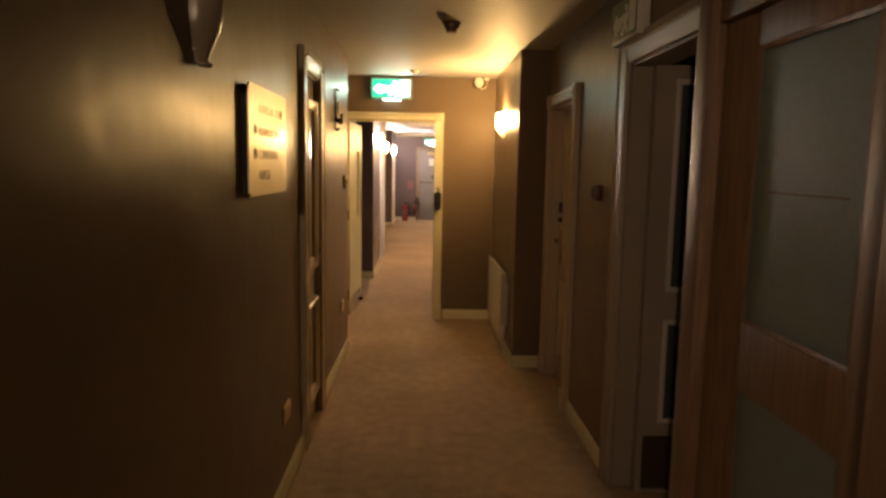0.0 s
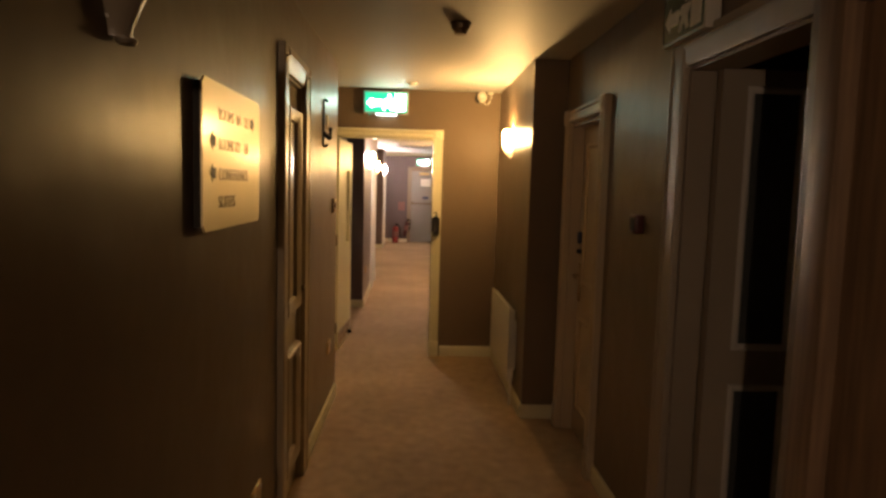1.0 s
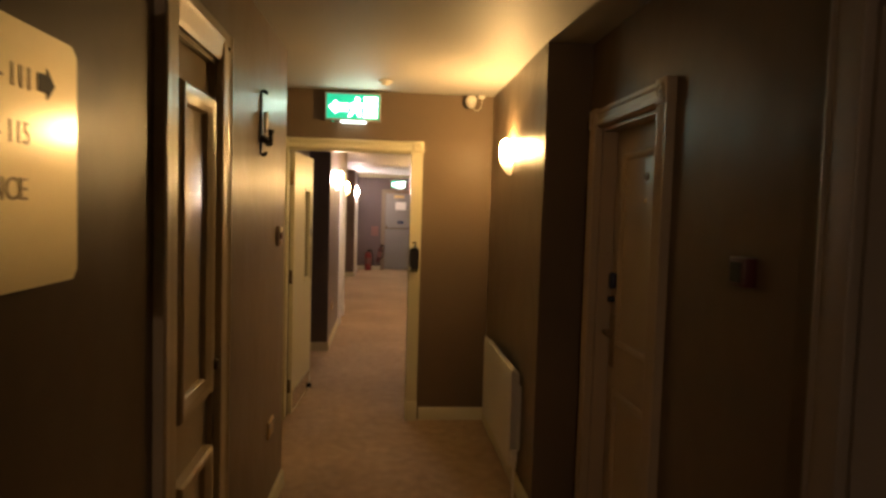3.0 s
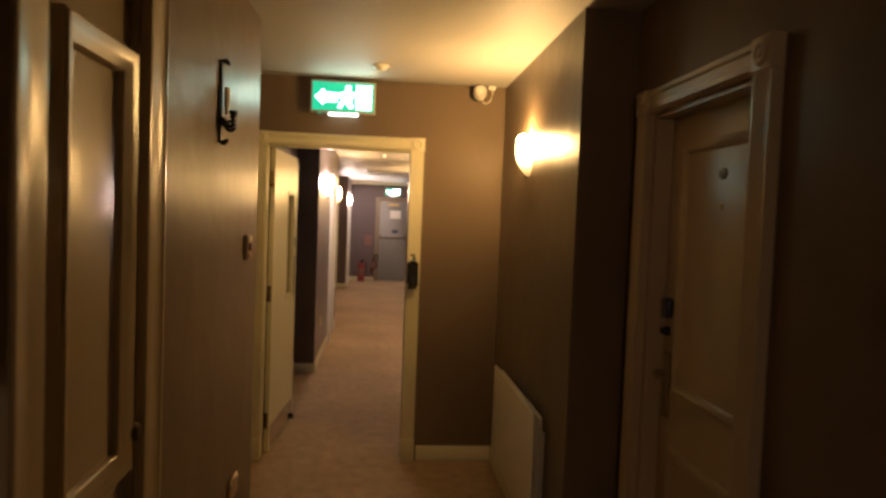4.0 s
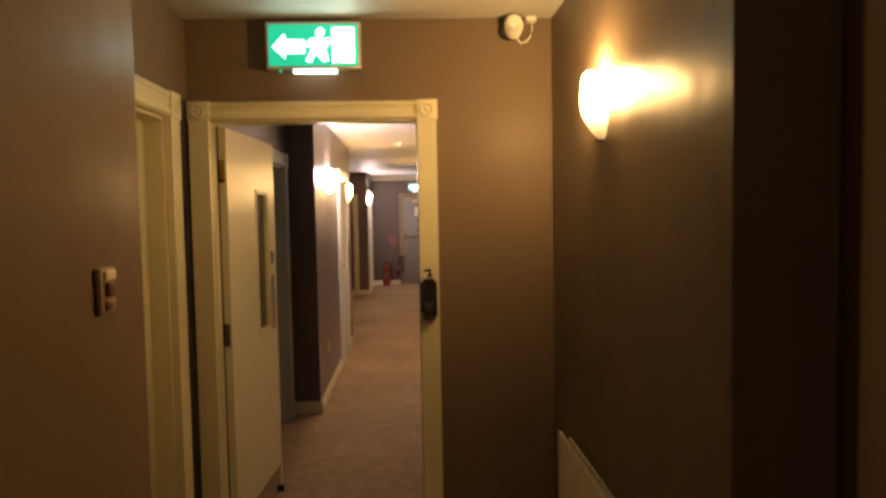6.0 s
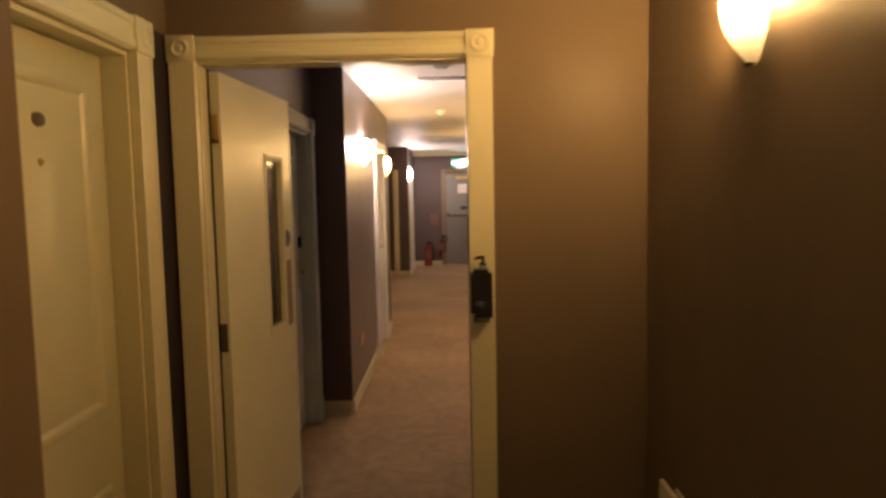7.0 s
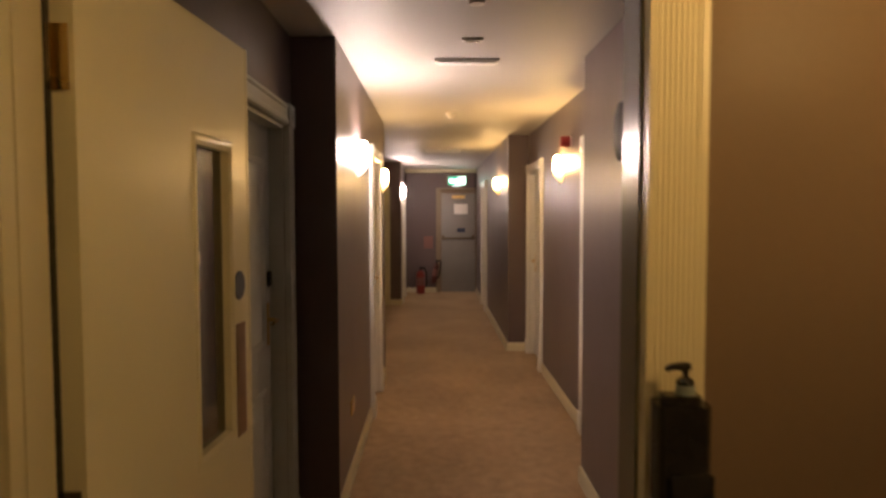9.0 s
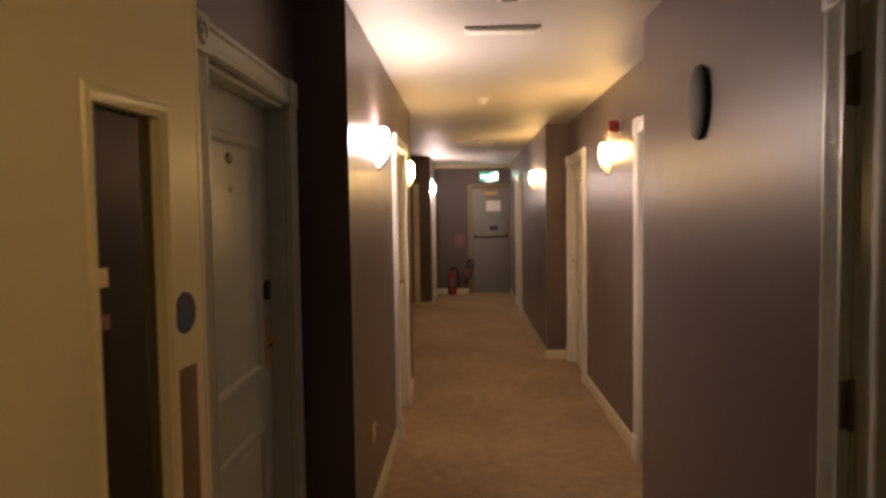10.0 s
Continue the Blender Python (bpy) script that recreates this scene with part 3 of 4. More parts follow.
panel_door("door_9", on_right(XR_FAR, 18.55), 0.80, 2.0, "cream panelled door near the far end of the corridor", leaf_material=M_WHITEDOOR, case_material=M_WHITEDOOR, back=0.04)
panel_door("door_10", on_left(XL_FAR, 18.9), 0.76, 2.0, "white panelled door near the far end of the corridor", leaf_material=M_WHITEDOOR, case_material=M_WHITEDOOR, back=0.04)

# the doorway in the cross wall with its fire door folded back
fire = thing("door_11", pose(-0.628, Y_END, 0), "cream fire door standing open in a reeded cream architrave", "fire door", kind="structure")
casing(fire, 0.908, 2.022, 0.086, 0.034, "reeded", M_CREAM, 0.145, lined=False)
frame_bm = bmesh.new()
for x0, x1, y1 in ((-0.026, 0.004, 0.088), (-0.026, -0.020, 0.139)):
    box(frame_bm, x0, x1, 0.001 if y1 < 0.1 else 0.0885, y1, 0, 2.037)
box(frame_bm, 0.004, 0.914, 0.001, 0.088, 2.018, 2.037)
part("rebated_frame", frame_bm, M_CREAM, fire)
part("closing_jamb", box(bmesh.new(), 0.9035, 0.914, 0.003, 0.088, 0, 2.018), M_JAMB, fire, "glossy grey closing jamb")
# black strip added on the jamb in place of the shadow gap beside the leaf
part("smoke_seal", box(bmesh.new(), 0.004, 0.008, 0.074, 0.087, 0.002, 2.018), M_PLASTIC, fire, "black strip added as the shadow gap between jamb and leaf")
M_LEAF = pose(0.036, 0.105, 0, 0, 0, 86.1)
bm = bmesh.new()
LW, VX0, VX1, VZ0, VZ1 = 0.785, 0.450, 0.645, 1.0, 1.728
for a in ((0, VX0, 0.008, 2.013), (VX1, LW, 0.008, 2.013), (VX0, VX1, 0.008, VZ0), (VX0, VX1, VZ1, 2.013)):
    box(bm, a[0], a[1], 0, 0.046, a[2], a[3])
bmesh.ops.remove_doubles(bm, verts=bm.verts[:], dist=1e-5)
fleaf = part("leaf", moved(bm, M_LEAF), M_FIRELEAF, fire, "plain cream fire door leaf")
part("glazing_bead", moved(ring(bmesh.new(), VX0 - 0.024, VX1 + 0.024, VZ0 - 0.024, VZ1 + 0.024, 0.025, 0.006, 0.0002), M_LEAF), M_FIRELEAF, fleaf)
part("glazing_reveal", moved(box(box(box(box(bmesh.new(), VX0, VX0 + 0.003, 0.001, 0.045, VZ0, VZ1), VX1 - 0.003, VX1, 0.001, 0.045, VZ0, VZ1),
                                     VX0, VX1, 0.001, 0.045, VZ0, VZ0 + 0.003), VX0, VX1, 0.001, 0.045, VZ1 - 0.003, VZ1), M_LEAF), M_FIRELEAF, fleaf)
pane = part("pane", moved(box(bmesh.new(), VX0 + 0.003, VX1 - 0.003, 0.02, 0.026, VZ0 + 0.003, VZ1 - 0.003), M_LEAF), M_GLASS, fleaf, "narrow vision glass")
# two small coloured patches on the pane, yellow above dull red
for z0, z1, mat, lab in ((1.448, 1.478, M_CANDLE, "small yellow patch on the glass"), (1.382, 1.406, M_NOTICE, "small dull red patch on the glass")):
    part("sticker", moved(box(bmesh.new(), VX0 + 0.004, VX0 + 0.052, 0.0185, 0.0195, z0, z1), M_LEAF), mat, fleaf, lab)
disc = lathe(bmesh.new(), [(0, 0.0025), (0.037, 0.0025), (0.039, 0.0)], 32, axis="y")
part("round_sign", moved(disc, M_LEAF @ pose(0.706, 0, 1.377)), M_BLUE, fleaf, "round blue fire door sign")
part("push_plate", moved(box(bmesh.new(), 0.676, 0.740, -0.002, 0, 0.972, 1.276, 0.0008, 1), M_LEAF), M_COPPER, fleaf, "polished metal push plate")
part("kick_plate", moved(box(bmesh.new(), 0.03, 0.75, -0.0018, 0, 0.02, 0.17, 0.0006, 1), M_LEAF), M_CHROME, fleaf, "polished metal kick plate")
for z in (1.815, 1.062, 0.22):
    hb = box(bmesh.new(), -0.010, 0.028, 0.0995, 0.1035, z - 0.052, z + 0.052, 0.001)
    tube(hb, [(-0.012, 0.1005, z - 0.055), (-0.012, 0.1005, z + 0.055)], 0.0065, 10)
    for zz in (z - 0.034, z, z + 0.034):
        tube(hb, [(0.012, 0.1000, zz), (0.012, 0.0985, zz)], 0.0045, 8)
    part("hinge", hb, M_BRASS if z > 1.5 else M_BRONZE, fleaf, "brass butt hinge" if z > 1.5 else "bronzed butt hinge")
part("closer_arm", moved(box(box(bmesh.new(), 0.06, 0.30, 0.046, 0.10, 1.90, 1.96, 0.006), 0.10, 0.42, 0.11, 0.125, 1.965, 1.98), M_LEAF), M_BRONZE, fleaf)
part("lipping", moved(box(bmesh.new(), 0.775, 0.789, -0.001, 0.047, 0.008, 2.0135), M_LEAF), M_FIRELEAF, fleaf)
part("drop_bolt", moved(tube(bmesh.new(), [(0.74, -0.012, 0.012), (0.74, -0.012, 0.05)], 0.011), M_LEAF), M_PLASTIC, fleaf)

# the double doorway to the lobby: one leaf folded back inside
lobby = thing("door_12", on_right(X_R1, 4.33), "wide lobby doorway with one narrow glazed leaf folded back", "door", kind="structure")
casing(lobby, 0.83, 2.08, 0.11, 0.03, "moulded", M_LOBBY)
M_LL = pose(0.05, 0.09, 0, 0, 0, 90)
bm = bmesh.new()
for a in ((0, 0.115, 0.008, 2.064), (0.305, 0.45, 0.008, 2.064), (0.115, 0.305, 0.008, 0.38), (0.115, 0.305, 0.86, 1.03), (0.115, 0.305, 1.985, 2.064)):
    box(bm, a[0], a[1], -0.044, 0, a[2], a[3])
bmesh.ops.remove_doubles(bm, verts=bm.verts[:], dist=1e-5)
lleaf = part("leaf", moved(bm, M_LL), M_LOBBY, lobby, "glazed grey leaf")
for z0, z1 in ((0.38, 0.86), (1.03, 1.985)):
    part("glazing_bead", moved(ring(bmesh.new(), 0.097, 0.323, z0 - 0.018, z1 + 0.018, 0.026, 0.008, -0.044), M_LL), M_BEAD, lleaf)
    part("pane", moved(box(bmesh.new(), 0.115, 0.305, -0.026, -0.02, z0, z1), M_LL), M_SMOKE, lleaf, "dark grey glass pane")
part("kick_plate", moved(box(bmesh.new(), 0.03, 0.45, -0.046, -0.044, 0.03, 0.3), M_LL), M_BRONZE, lleaf)

# the timber glazed screen next to it
screen = thing("window_1", on_right(X_R1, 3.42), "varnished timber screen with obscured glass panes and a middle rail", "glazed screen", kind="structure")
for a, b in ((-0.018, 0.085), (0.965, 1.06)):
    part("frame_post", box(bmesh.new(), a, b, -0.05, T, 0, 2.16, 0.004), M_WOOD, screen)
part("frame_head", box(bmesh.new(), 0.085, 0.965, -0.028, T, 2.06, 2.16, 0.004), M_WOOD, screen)
part("stile", prism(bmesh.new(), [(0.088, 0.04), (0.088, -0.004), (0.205, -0.004), (0.24, 0.008), (0.30, 0.014), (0.305, 0.04)], 0.01, 2.055), M_WOOD, screen)
part("stile", box(bmesh.new(), 0.835, 0.962, -0.004, 0.04, 0.01, 2.055, 0.004), M_WOOD, screen)
for z0, z1 in ((0.01, 0.22), (0.94, 1.135), (1.955, 2.055)):
    part("rail", box(bmesh.new(), 0.306, 0.834, -0.002, 0.04, z0, z1, 0.004), M_WOOD, screen)
for z0, z1 in ((0.22, 0.94), (1.135, 1.955)):
    part("glazing_bead", ring(bmesh.new(), 0.300, 0.84, z0 - 0.006, z1 + 0.006, 0.022, 0.006, 0.004), M_WOOD, screen)
    part("pane", box(bmesh.new(), 0.306, 0.834, 0.014, 0.022, z0, z1), M_FROST, screen, "obscured glass pane")
# thin level line on the upper pane, built as a bronze strip
part("glazing_bar", box(bmesh.new(), 0.40, 0.76, 0.008, 0.0138, 1.53, 1.536), M_BRONZE, screen)

# the exit door at the far end
exitd = thing("door_13", pose(0.095, Y_FAR, 0), "grey fire exit door with a push bar and paper notices", "fire exit door", kind="structure")
casing(exitd, 0.705, 1.99, 0.085, 0.03, "moulded", M_TAN)
eleaf = part("leaf", box(bmesh.new(), 0.017, 0.688, 0.01, 0.055, 0.01, 1.972, 0.002), M_EXITDOOR, exitd)
part("push_bar", tube(bmesh.new(), [(0.03, -0.05, 1.08), (0.67, -0.05, 1.08)], 0.018), M_BRONZE, eleaf, "dark push bar")
for x in (0.05, 0.65):
    part("push_bar_bracket", box(bmesh.new(), x - 0.025, x + 0.025, -0.06, 0.01, 1.05, 1.15, 0.006), M_BRONZE, eleaf)
part("notice", box(bmesh.new(), 0.27, 0.54, 0.006, 0.0098, 1.56, 1.76), M_PAPER, eleaf, "white paper notice")
part("small_sign", box(bmesh.new(), 0.33, 0.49, 0.006, 0.0098, 1.20, 1.28), M_BLUE, eleaf, "small blue sign")
part("door_closer", box(bmesh.new(), 0.23, 0.49, -0.04, 0.0098, 1.87, 1.93, 0.008), M_BRASS, eleaf)


# ---- wall lamps ----
def shade_mesh(h=0.172, r=0.057, steps=22, foot=0.20):
    """A half vase of glass, open at its top, its rim lower beside the wall."""
    prof = [(foot, 0.0), (max(foot + 0.03, 0.38), 0.08), (0.62, 0.22), (0.84, 0.38), (0.96, 0.54), (1.0, 0.7), (1.0, 1.0)]
    bm = bmesh.new()
    rows = {}
    for layer, shrink in (("out", 0.0), ("in", 0.004)):
        rows[layer] = []
        for i in range(steps + 1):
            a = math.pi * i / steps
            ca, sa = math.cos(a), math.sin(a)
            hh = h * (0.86 + 0.14 * sa)
            rows[layer].append([bm.verts.new(((r * f - shrink) * ca, -(r * f * 1.3 - shrink) * sa - 0.002, hh * z + (shrink if z == 0 else 0))) for f, z in prof])
    k = len(prof)
    for layer in rows:
        g = rows[layer]
        for i in range(steps):
            for j in range(k - 1):
                bm.faces.new((g[i][j], g[i + 1][j], g[i + 1][j + 1], g[i][j + 1]))
        bm.faces.new([g[i][0] for i in range(steps + 1)])
    o, n = rows["out"], rows["in"]
    inner = set(v for row in n for v in row)
    for f in bm.faces:
        f.material_index = int(all(v in inner for v in f.verts))
    for i in range(steps):
        bm.faces.new((o[i][-1], o[i + 1][-1], n[i + 1][-1], n[i][-1]))
    for e in (0, steps):
        for j in range(k - 1):
            bm.faces.new((o[e][j], o[e][j + 1], n[e][j + 1], n[e][j]))
    bmesh.ops.recalc_face_normals(bm, faces=bm.faces[:])
    return bm


def wall_lamp(m, lit, strength=0.0, colour=None, soft=False):
    """An uplighter: half vase of frosted glass on a back plate, with a round bulb that stands over its rim."""
    tone = {"warm": "glowing warm", "white": "glowing white", "": "unlit"}[lit]
    lamp = thing("wall_lamp", m, "half-vase frosted glass uplighter on the wall, " + tone, "wall lamp", "uplighters along the corridor")
    part("back_plate", box(bmesh.new(), -0.035, 0.035, -0.008, 0, 0.03, 0.14, 0.004), M_WHITE, lamp)
    part("shade", shade_mesh() if lit else shade_mesh(0.235, 0.060, foot=0.42), {"warm": M_SHADE_SOFT if soft else M_SHADE_WARM, "white": M_SHADE_WHITE, "": M_SHADE_DIM}[lit], lamp, tone + " frosted glass shade")
    lamp.children[-1].data.materials.append(M_SHADE_OFF if lit else M_SHADE_DIM)
    part("finial", moved(lathe(bmesh.new(), [(0, -0.007), (0.010, -0.006), (0.013, -0.002), (0.013, 0.0), (0, 0.001)], 14), pose(0, -0.017 if lit else -0.024, 0) @ Matrix.Diagonal((1, 1, 1, 1) if lit else (2.0, 1.6, 1.8, 1))), M_BRONZE if lit else M_SHADE_DIM, lamp)
    if lit:
        globe = lathe(bmesh.new(), [(0, -0.06), (0.013, -0.058), (0.014, -0.034), (0.022, -0.024), (0.030, -0.012), (0.032, 0.0), (0.030, 0.012), (0.022, 0.024), (0.011, 0.030), (0, 0.032)], 16)
        part("bulb", moved(globe, pose(0, -0.042, 0.192)), glow("lit_bulb", colour, strength), lamp, tone + " round bulb")
    return lamp


wall_lamp(on_left(XL1, 3.12, 1.87), "")
wall_lamp(on_left(XL1, -0.7, 1.9), "warm", BULB * 1.3, (1.0, 0.71, 0.52))
wall_lamp(on_right(X_ALC, 7.20, 1.840), "warm", BULB, WARM)
wall_lamp(on_left(XL2, 11.29, 1.80), "white", BULB * 1.05, WHITE)
wall_lamp(on_left(XL2, 13.06, 1.745), "warm", BULB * 0.5, WARM, True)
wall_lamp(on_right(XR2_REC, 12.60, 1.822), "warm", BULB * 0.7, WARM, True)
wall_lamp(on_right(XR_FAR, 15.6, 1.80), "warm", BULB * 0.9, WARM)
wall_lamp(on_left(XL_FAR, 18.66, 1.80), "white", BULB * 1.1, WHITE)


# ---- exit signs ----
def exit_sign(m, lit, w=0.405, h=0.2, d=0.055, arrow=True):
    sign = thing("exit_sign", m, ("lit green" if lit else "unlit dark green") + " emergency exit sign box with white symbols", "exit sign")
    part("housing", box(bmesh.new(), 0, w, 0.0, d, 0, h, 0.004), M_HOUSING, sign)
    b = 0.012
    face = part("face", box(bmesh.new(), b, w - b, -0.003, 0.0, b, h - b), M_EXIT_GREEN if lit else M_EXIT_DARK, sign, "green sign face")
    white = M_EXIT_WHITE if lit else M_PAPER
    z = -0.0045
    part("door_symbol", box(bmesh.new(), w * 0.70, w * 0.93, z, -0.003, h * 0.13, h * 0.86), white, face)
    arr = prism(bmesh.new(), [(0.07 * w, 0.47 * h), (0.20 * w, 0.72 * h), (0.20 * w, 0.60 * h), (0.41 * w, 0.60 * h), (0.41 * w, 0.33 * h), (0.20 * w, 0.33 * h), (0.20 * w, 0.22 * h)], z, -0.003, axis="y")
    part("arrow_symbol", arr, white, face)
    runner = prism(bmesh.new(), [(0.42 * w, 0.16 * h), (0.47 * w, 0.14 * h), (0.53 * w, 0.34 * h), (0.60 * w, 0.15 * h), (0.66 * w, 0.17 * h), (0.62 * w, 0.40 * h), (0.68 * w, 0.56 * h), (0.66 * w, 0.64 * h), (0.58 * w, 0.62 * h), (0.48 * w, 0.64 * h), (0.42 * w, 0.52 * h), (0.44 * w, 0.46 * h), (0.49 * w, 0.5 * h), (0.48 * w, 0.4 * h)], z, -0.003, axis="y")
    part("figure_symbol", runner, white, face)
    part("head_symbol", moved(lathe(bmesh.new(), [(0, -z), (0.085 * h, -z), (0.085 * h, 0.003)], 16, axis="y"), pose(0.575 * w, 0, 0.76 * h)), white, face)
    if lit:
        part("lamp_strip", box(bmesh.new(), w * 0.28, w * 0.74, 0.004, 0.030, -0.016, -0.0005), M_EXIT_TUBE, sign)
        part("test_light", lathe(bmesh.new(), [(0, -0.012), (0.006, -0.01), (0.007, 0.0)], 12), M_EXIT_GREEN, sign).location = (w * 0.14, 0.02, 0)
    return sign


exit_sign(pose(-0.364, Y_END - 0.06, 2.238), True)
exit_sign(pose(0.235, Y_FAR - 0.06, 2.13), True, 0.37, 0.18)
exit_sign(on_right(X_R1 - 0.06, 4.46, 2.17), False, 0.38, 0.19)


# ---- sign with room directions ----
sign = thing("direction_sign", on_left(XL1, 3.576, 1.465), "satin brass direction sign with dark lettering and arrows on standoffs", "sign")
SW, SH, SD = 0.658, 0.412, 0.029
c = 0.018
plate = part("plate", prism(bmesh.new(), [(c, 0), (SW - c, 0), (SW, c), (SW, SH - c), (SW - c, SH), (c, SH), (0, SH - c), (0, c)], -SD, -SD + 0.006, axis="y"), M_SIGN, sign, "satin brass sheet with cut corners")
part("back_box", box(bmesh.new(), 0.012, SW - 0.012, -SD + 0.006, 0, 0.012, SH - 0.012), M_INK, sign)


def word_mesh(text, size=0.050):
    cu = bpy.data.curves.new("words", "FONT")
    cu.body, cu.size, cu.extrude = text, size, 0.0006
    tmp = bpy.data.objects.new("words", cu)
    scene.collection.objects.link(tmp)
    me = bpy.data.meshes.new_from_object(tmp.evaluated_get(bpy.context.evaluated_depsgraph_get()))
    bpy.data.objects.remove(tmp)
    bpy.data.curves.remove(cu)
    return me


def right_end(me):
    return max(v.co.x for v in me.vertices)


def lettering(text, x, z, parent, y, width):
    """A line of words, each an object of its own, together as wide as given."""
    k = width / right_end(word_mesh(text))
    done = ""
    for word in text.split():
        done += word
        me = word_mesh(word)
        shift = right_end(word_mesh(done)) - right_end(me)
        done += " "
        me.transform(pose(x, y, z) @ pose(0, 0, 0, 90) @ Matrix.Diagonal((k, 1, 1, 1)) @ pose(shift, 0, 0))
        me.materials.clear()
        me.materials.append(M_LETTER)
        ob = new("lettering", me)
        ob.parent = parent
        tagged(ob, "bronze-brown lettering")


bpy.context.view_layer.update()
for text, x, z, wd in (("ROOMS 104 - 111", 0.146, 0.311, 0.35), ("ROOMS 112 - 115", 0.144, 0.226, 0.35), ("CONFERENCE", 0.144, 0.140, 0.343), ("SUITES", 0.142, 0.061, 0.178)):
    lettering(text, x, z, plate, -SD - 0.0006, wd)


def arrow(x, z, way):
    pts = [(0, 0), (0.026, 0.025), (0.026, 0.015), (0.055, 0.015), (0.055, -0.015), (0.026, -0.015), (0.026, -0.025)]
    return part("arrow", prism(bmesh.new(), [(x + way * a, z + b) for a, b in pts], -SD - 0.0012, -SD, axis="y"), M_INK, plate)


arrow(0.575, 0.330, -1)
arrow(0.06, 0.248, 1)
arrow(0.06, 0.160, 1)

# ---- iron torch lamp ----
torch = thing("torch_lamp", on_left(XL1 + 0.0142, 6.10, 1.833), "black wrought iron torch wall lamp with a candle tube", "wall lamp")
part("strap", prism(bmesh.new(), [(0, 0), (-0.005, 0), (-0.009, 0.05), (-0.009, 0.24), (-0.005, 0.29), (0, 0.29)], -0.012, 0.012, axis="x"), M_BLACK, torch)
for z, s in ((0.004, 1), (0.286, -1)):
    part("scroll", tube(bmesh.new(), [(0, -0.006, z), (0, -0.018, z - s * 0.003), (0, -0.026, z + s * 0.005), (0, -0.031, z + s * 0.010)], [0.008, 0.009, 0.008, 0.004], 8), M_BLACK, torch)
part("arm", tube(bmesh.new(), [(0, -0.008, 0.085), (0, -0.026, 0.06), (0, -0.044, 0.062), (0, -0.05, 0.08), (0, -0.04, 0.096)], [0.013, 0.012, 0.010, 0.009, 0.008], 8), M_BLACK, torch)
part("cup", lathe(bmesh.new(), [(0, 0), (0.009, 0.002), (0.012, 0.012), (0.015, 0.026), (0.012, 0.028), (0, 0.012)], 16), M_BLACK, torch).location = (0, -0.048, 0.088)
part("candle", moved(lathe(bmesh.new(), [(0, 0), (0.009, 0), (0.0095, 0.02), (0.013, 0.03), (0.0145, 0.085), (0.012, 0.095), (0, 0.097)], 14), Matrix.Diagonal((1.3, 0.7, 1, 1))), M_CANDLE, torch, "pale candle bulb").location = (0, -0.024, 0.10)
part("curl", tube(bmesh.new(), [(0, -0.038 - 0.017 * math.cos(0.5 * i), 0.062 + 0.017 * math.sin(0.5 * i)) for i in range(13)], 0.0055, 8), M_BLACK, torch)
part("back_boss", moved(lathe(bmesh.new(), [(0, 0.02), (0.014, 0.018), (0.022, 0.008), (0.024, 0)], 16, axis="y"), pose(0, 0, 0.075)), M_BLACK, torch)


# ---- small wall fittings ----
def switch(m, label):
    s = thing("light_switch", m, label, "switch")
    part("plate", box(bmesh.new(), -0.036, 0.036, -0.016, 0, -0.052, 0.052, 0.004), M_DULL, s, "bronzed raised plate")
    part("upper_cap", box(bmesh.new(), -0.026, 0.026, -0.024, -0.016, 0.024, 0.046, 0.003), M_CANDLE, s, "cream cap")
    part("rocker", box(bmesh.new(), -0.018, 0.018, -0.026, -0.016, -0.014, 0.018, 0.003), M_DARKRED, s, "dark red rocker")
    part("lower_cap", box(bmesh.new(), -0.024, 0.024, -0.022, -0.016, -0.044, -0.022, 0.003), M_COPPER, s, "copper cap")
    return s


def socket(m, label="double power socket low on the wall"):
    s = thing("power_socket", m, label, "socket", "power sockets")
    part("plate", box(bmesh.new(), -0.073, 0.073, -0.009, 0, -0.043, 0.043, 0.003), M_BRASS, s)
    for x in (-0.05, 0.05):
        part("rocker", box(bmesh.new(), x - 0.008, x + 0.008, -0.014, -0.009, 0.012, 0.03, 0.001), M_WHITE, s)
    return s


switch(on_left(XL1 + 0.025, 6.565, 1.443), "small bronzed wall switch with a cream cap and red rocker")
socket(on_left(XL1 + 0.022, 6.42, 0.46))
socket(on_left(XL1, 4.30, 0.39))
socket(on_left(XL2, 10.95, 0.43))

call = thing("call_point", on_right(X_R1, 4.77, 1.458), "red break-glass fire alarm call point on the wall", "call point")
part("body", box(bmesh.new(), -0.042, 0.042, -0.040, 0, -0.042, 0.042, 0.006), M_DARKRED, call)
part("glass_plate", box(bmesh.new(), -0.027, 0.027, -0.0425, -0.040, -0.028, 0.028), M_INK, call, "dark glass plate")

plaque_ob = thing("wall_plaque", on_right(XR2, 10.06, 1.937), "tall oval domed plaque with a dark rim on the mauve wall", "plaque")
for nm, prof, mat in (("rim", [(0.0, 0.0), (0.96, 0.0), (1.0, 0.004), (1.0, 0.018), (0.93, 0.022)], M_BLACK), ("dome", [(0.93, 0.018), (0.90, 0.022), (0.75, 0.029), (0.45, 0.035), (0.15, 0.037), (0, 0.037)], M_DOME)):
    oval = lathe(bmesh.new(), prof, 40, axis="y")
    bmesh.ops.scale(oval, vec=(0.088, 1, 0.133), verts=oval.verts[:])
    part(nm, oval, mat, plaque_ob)

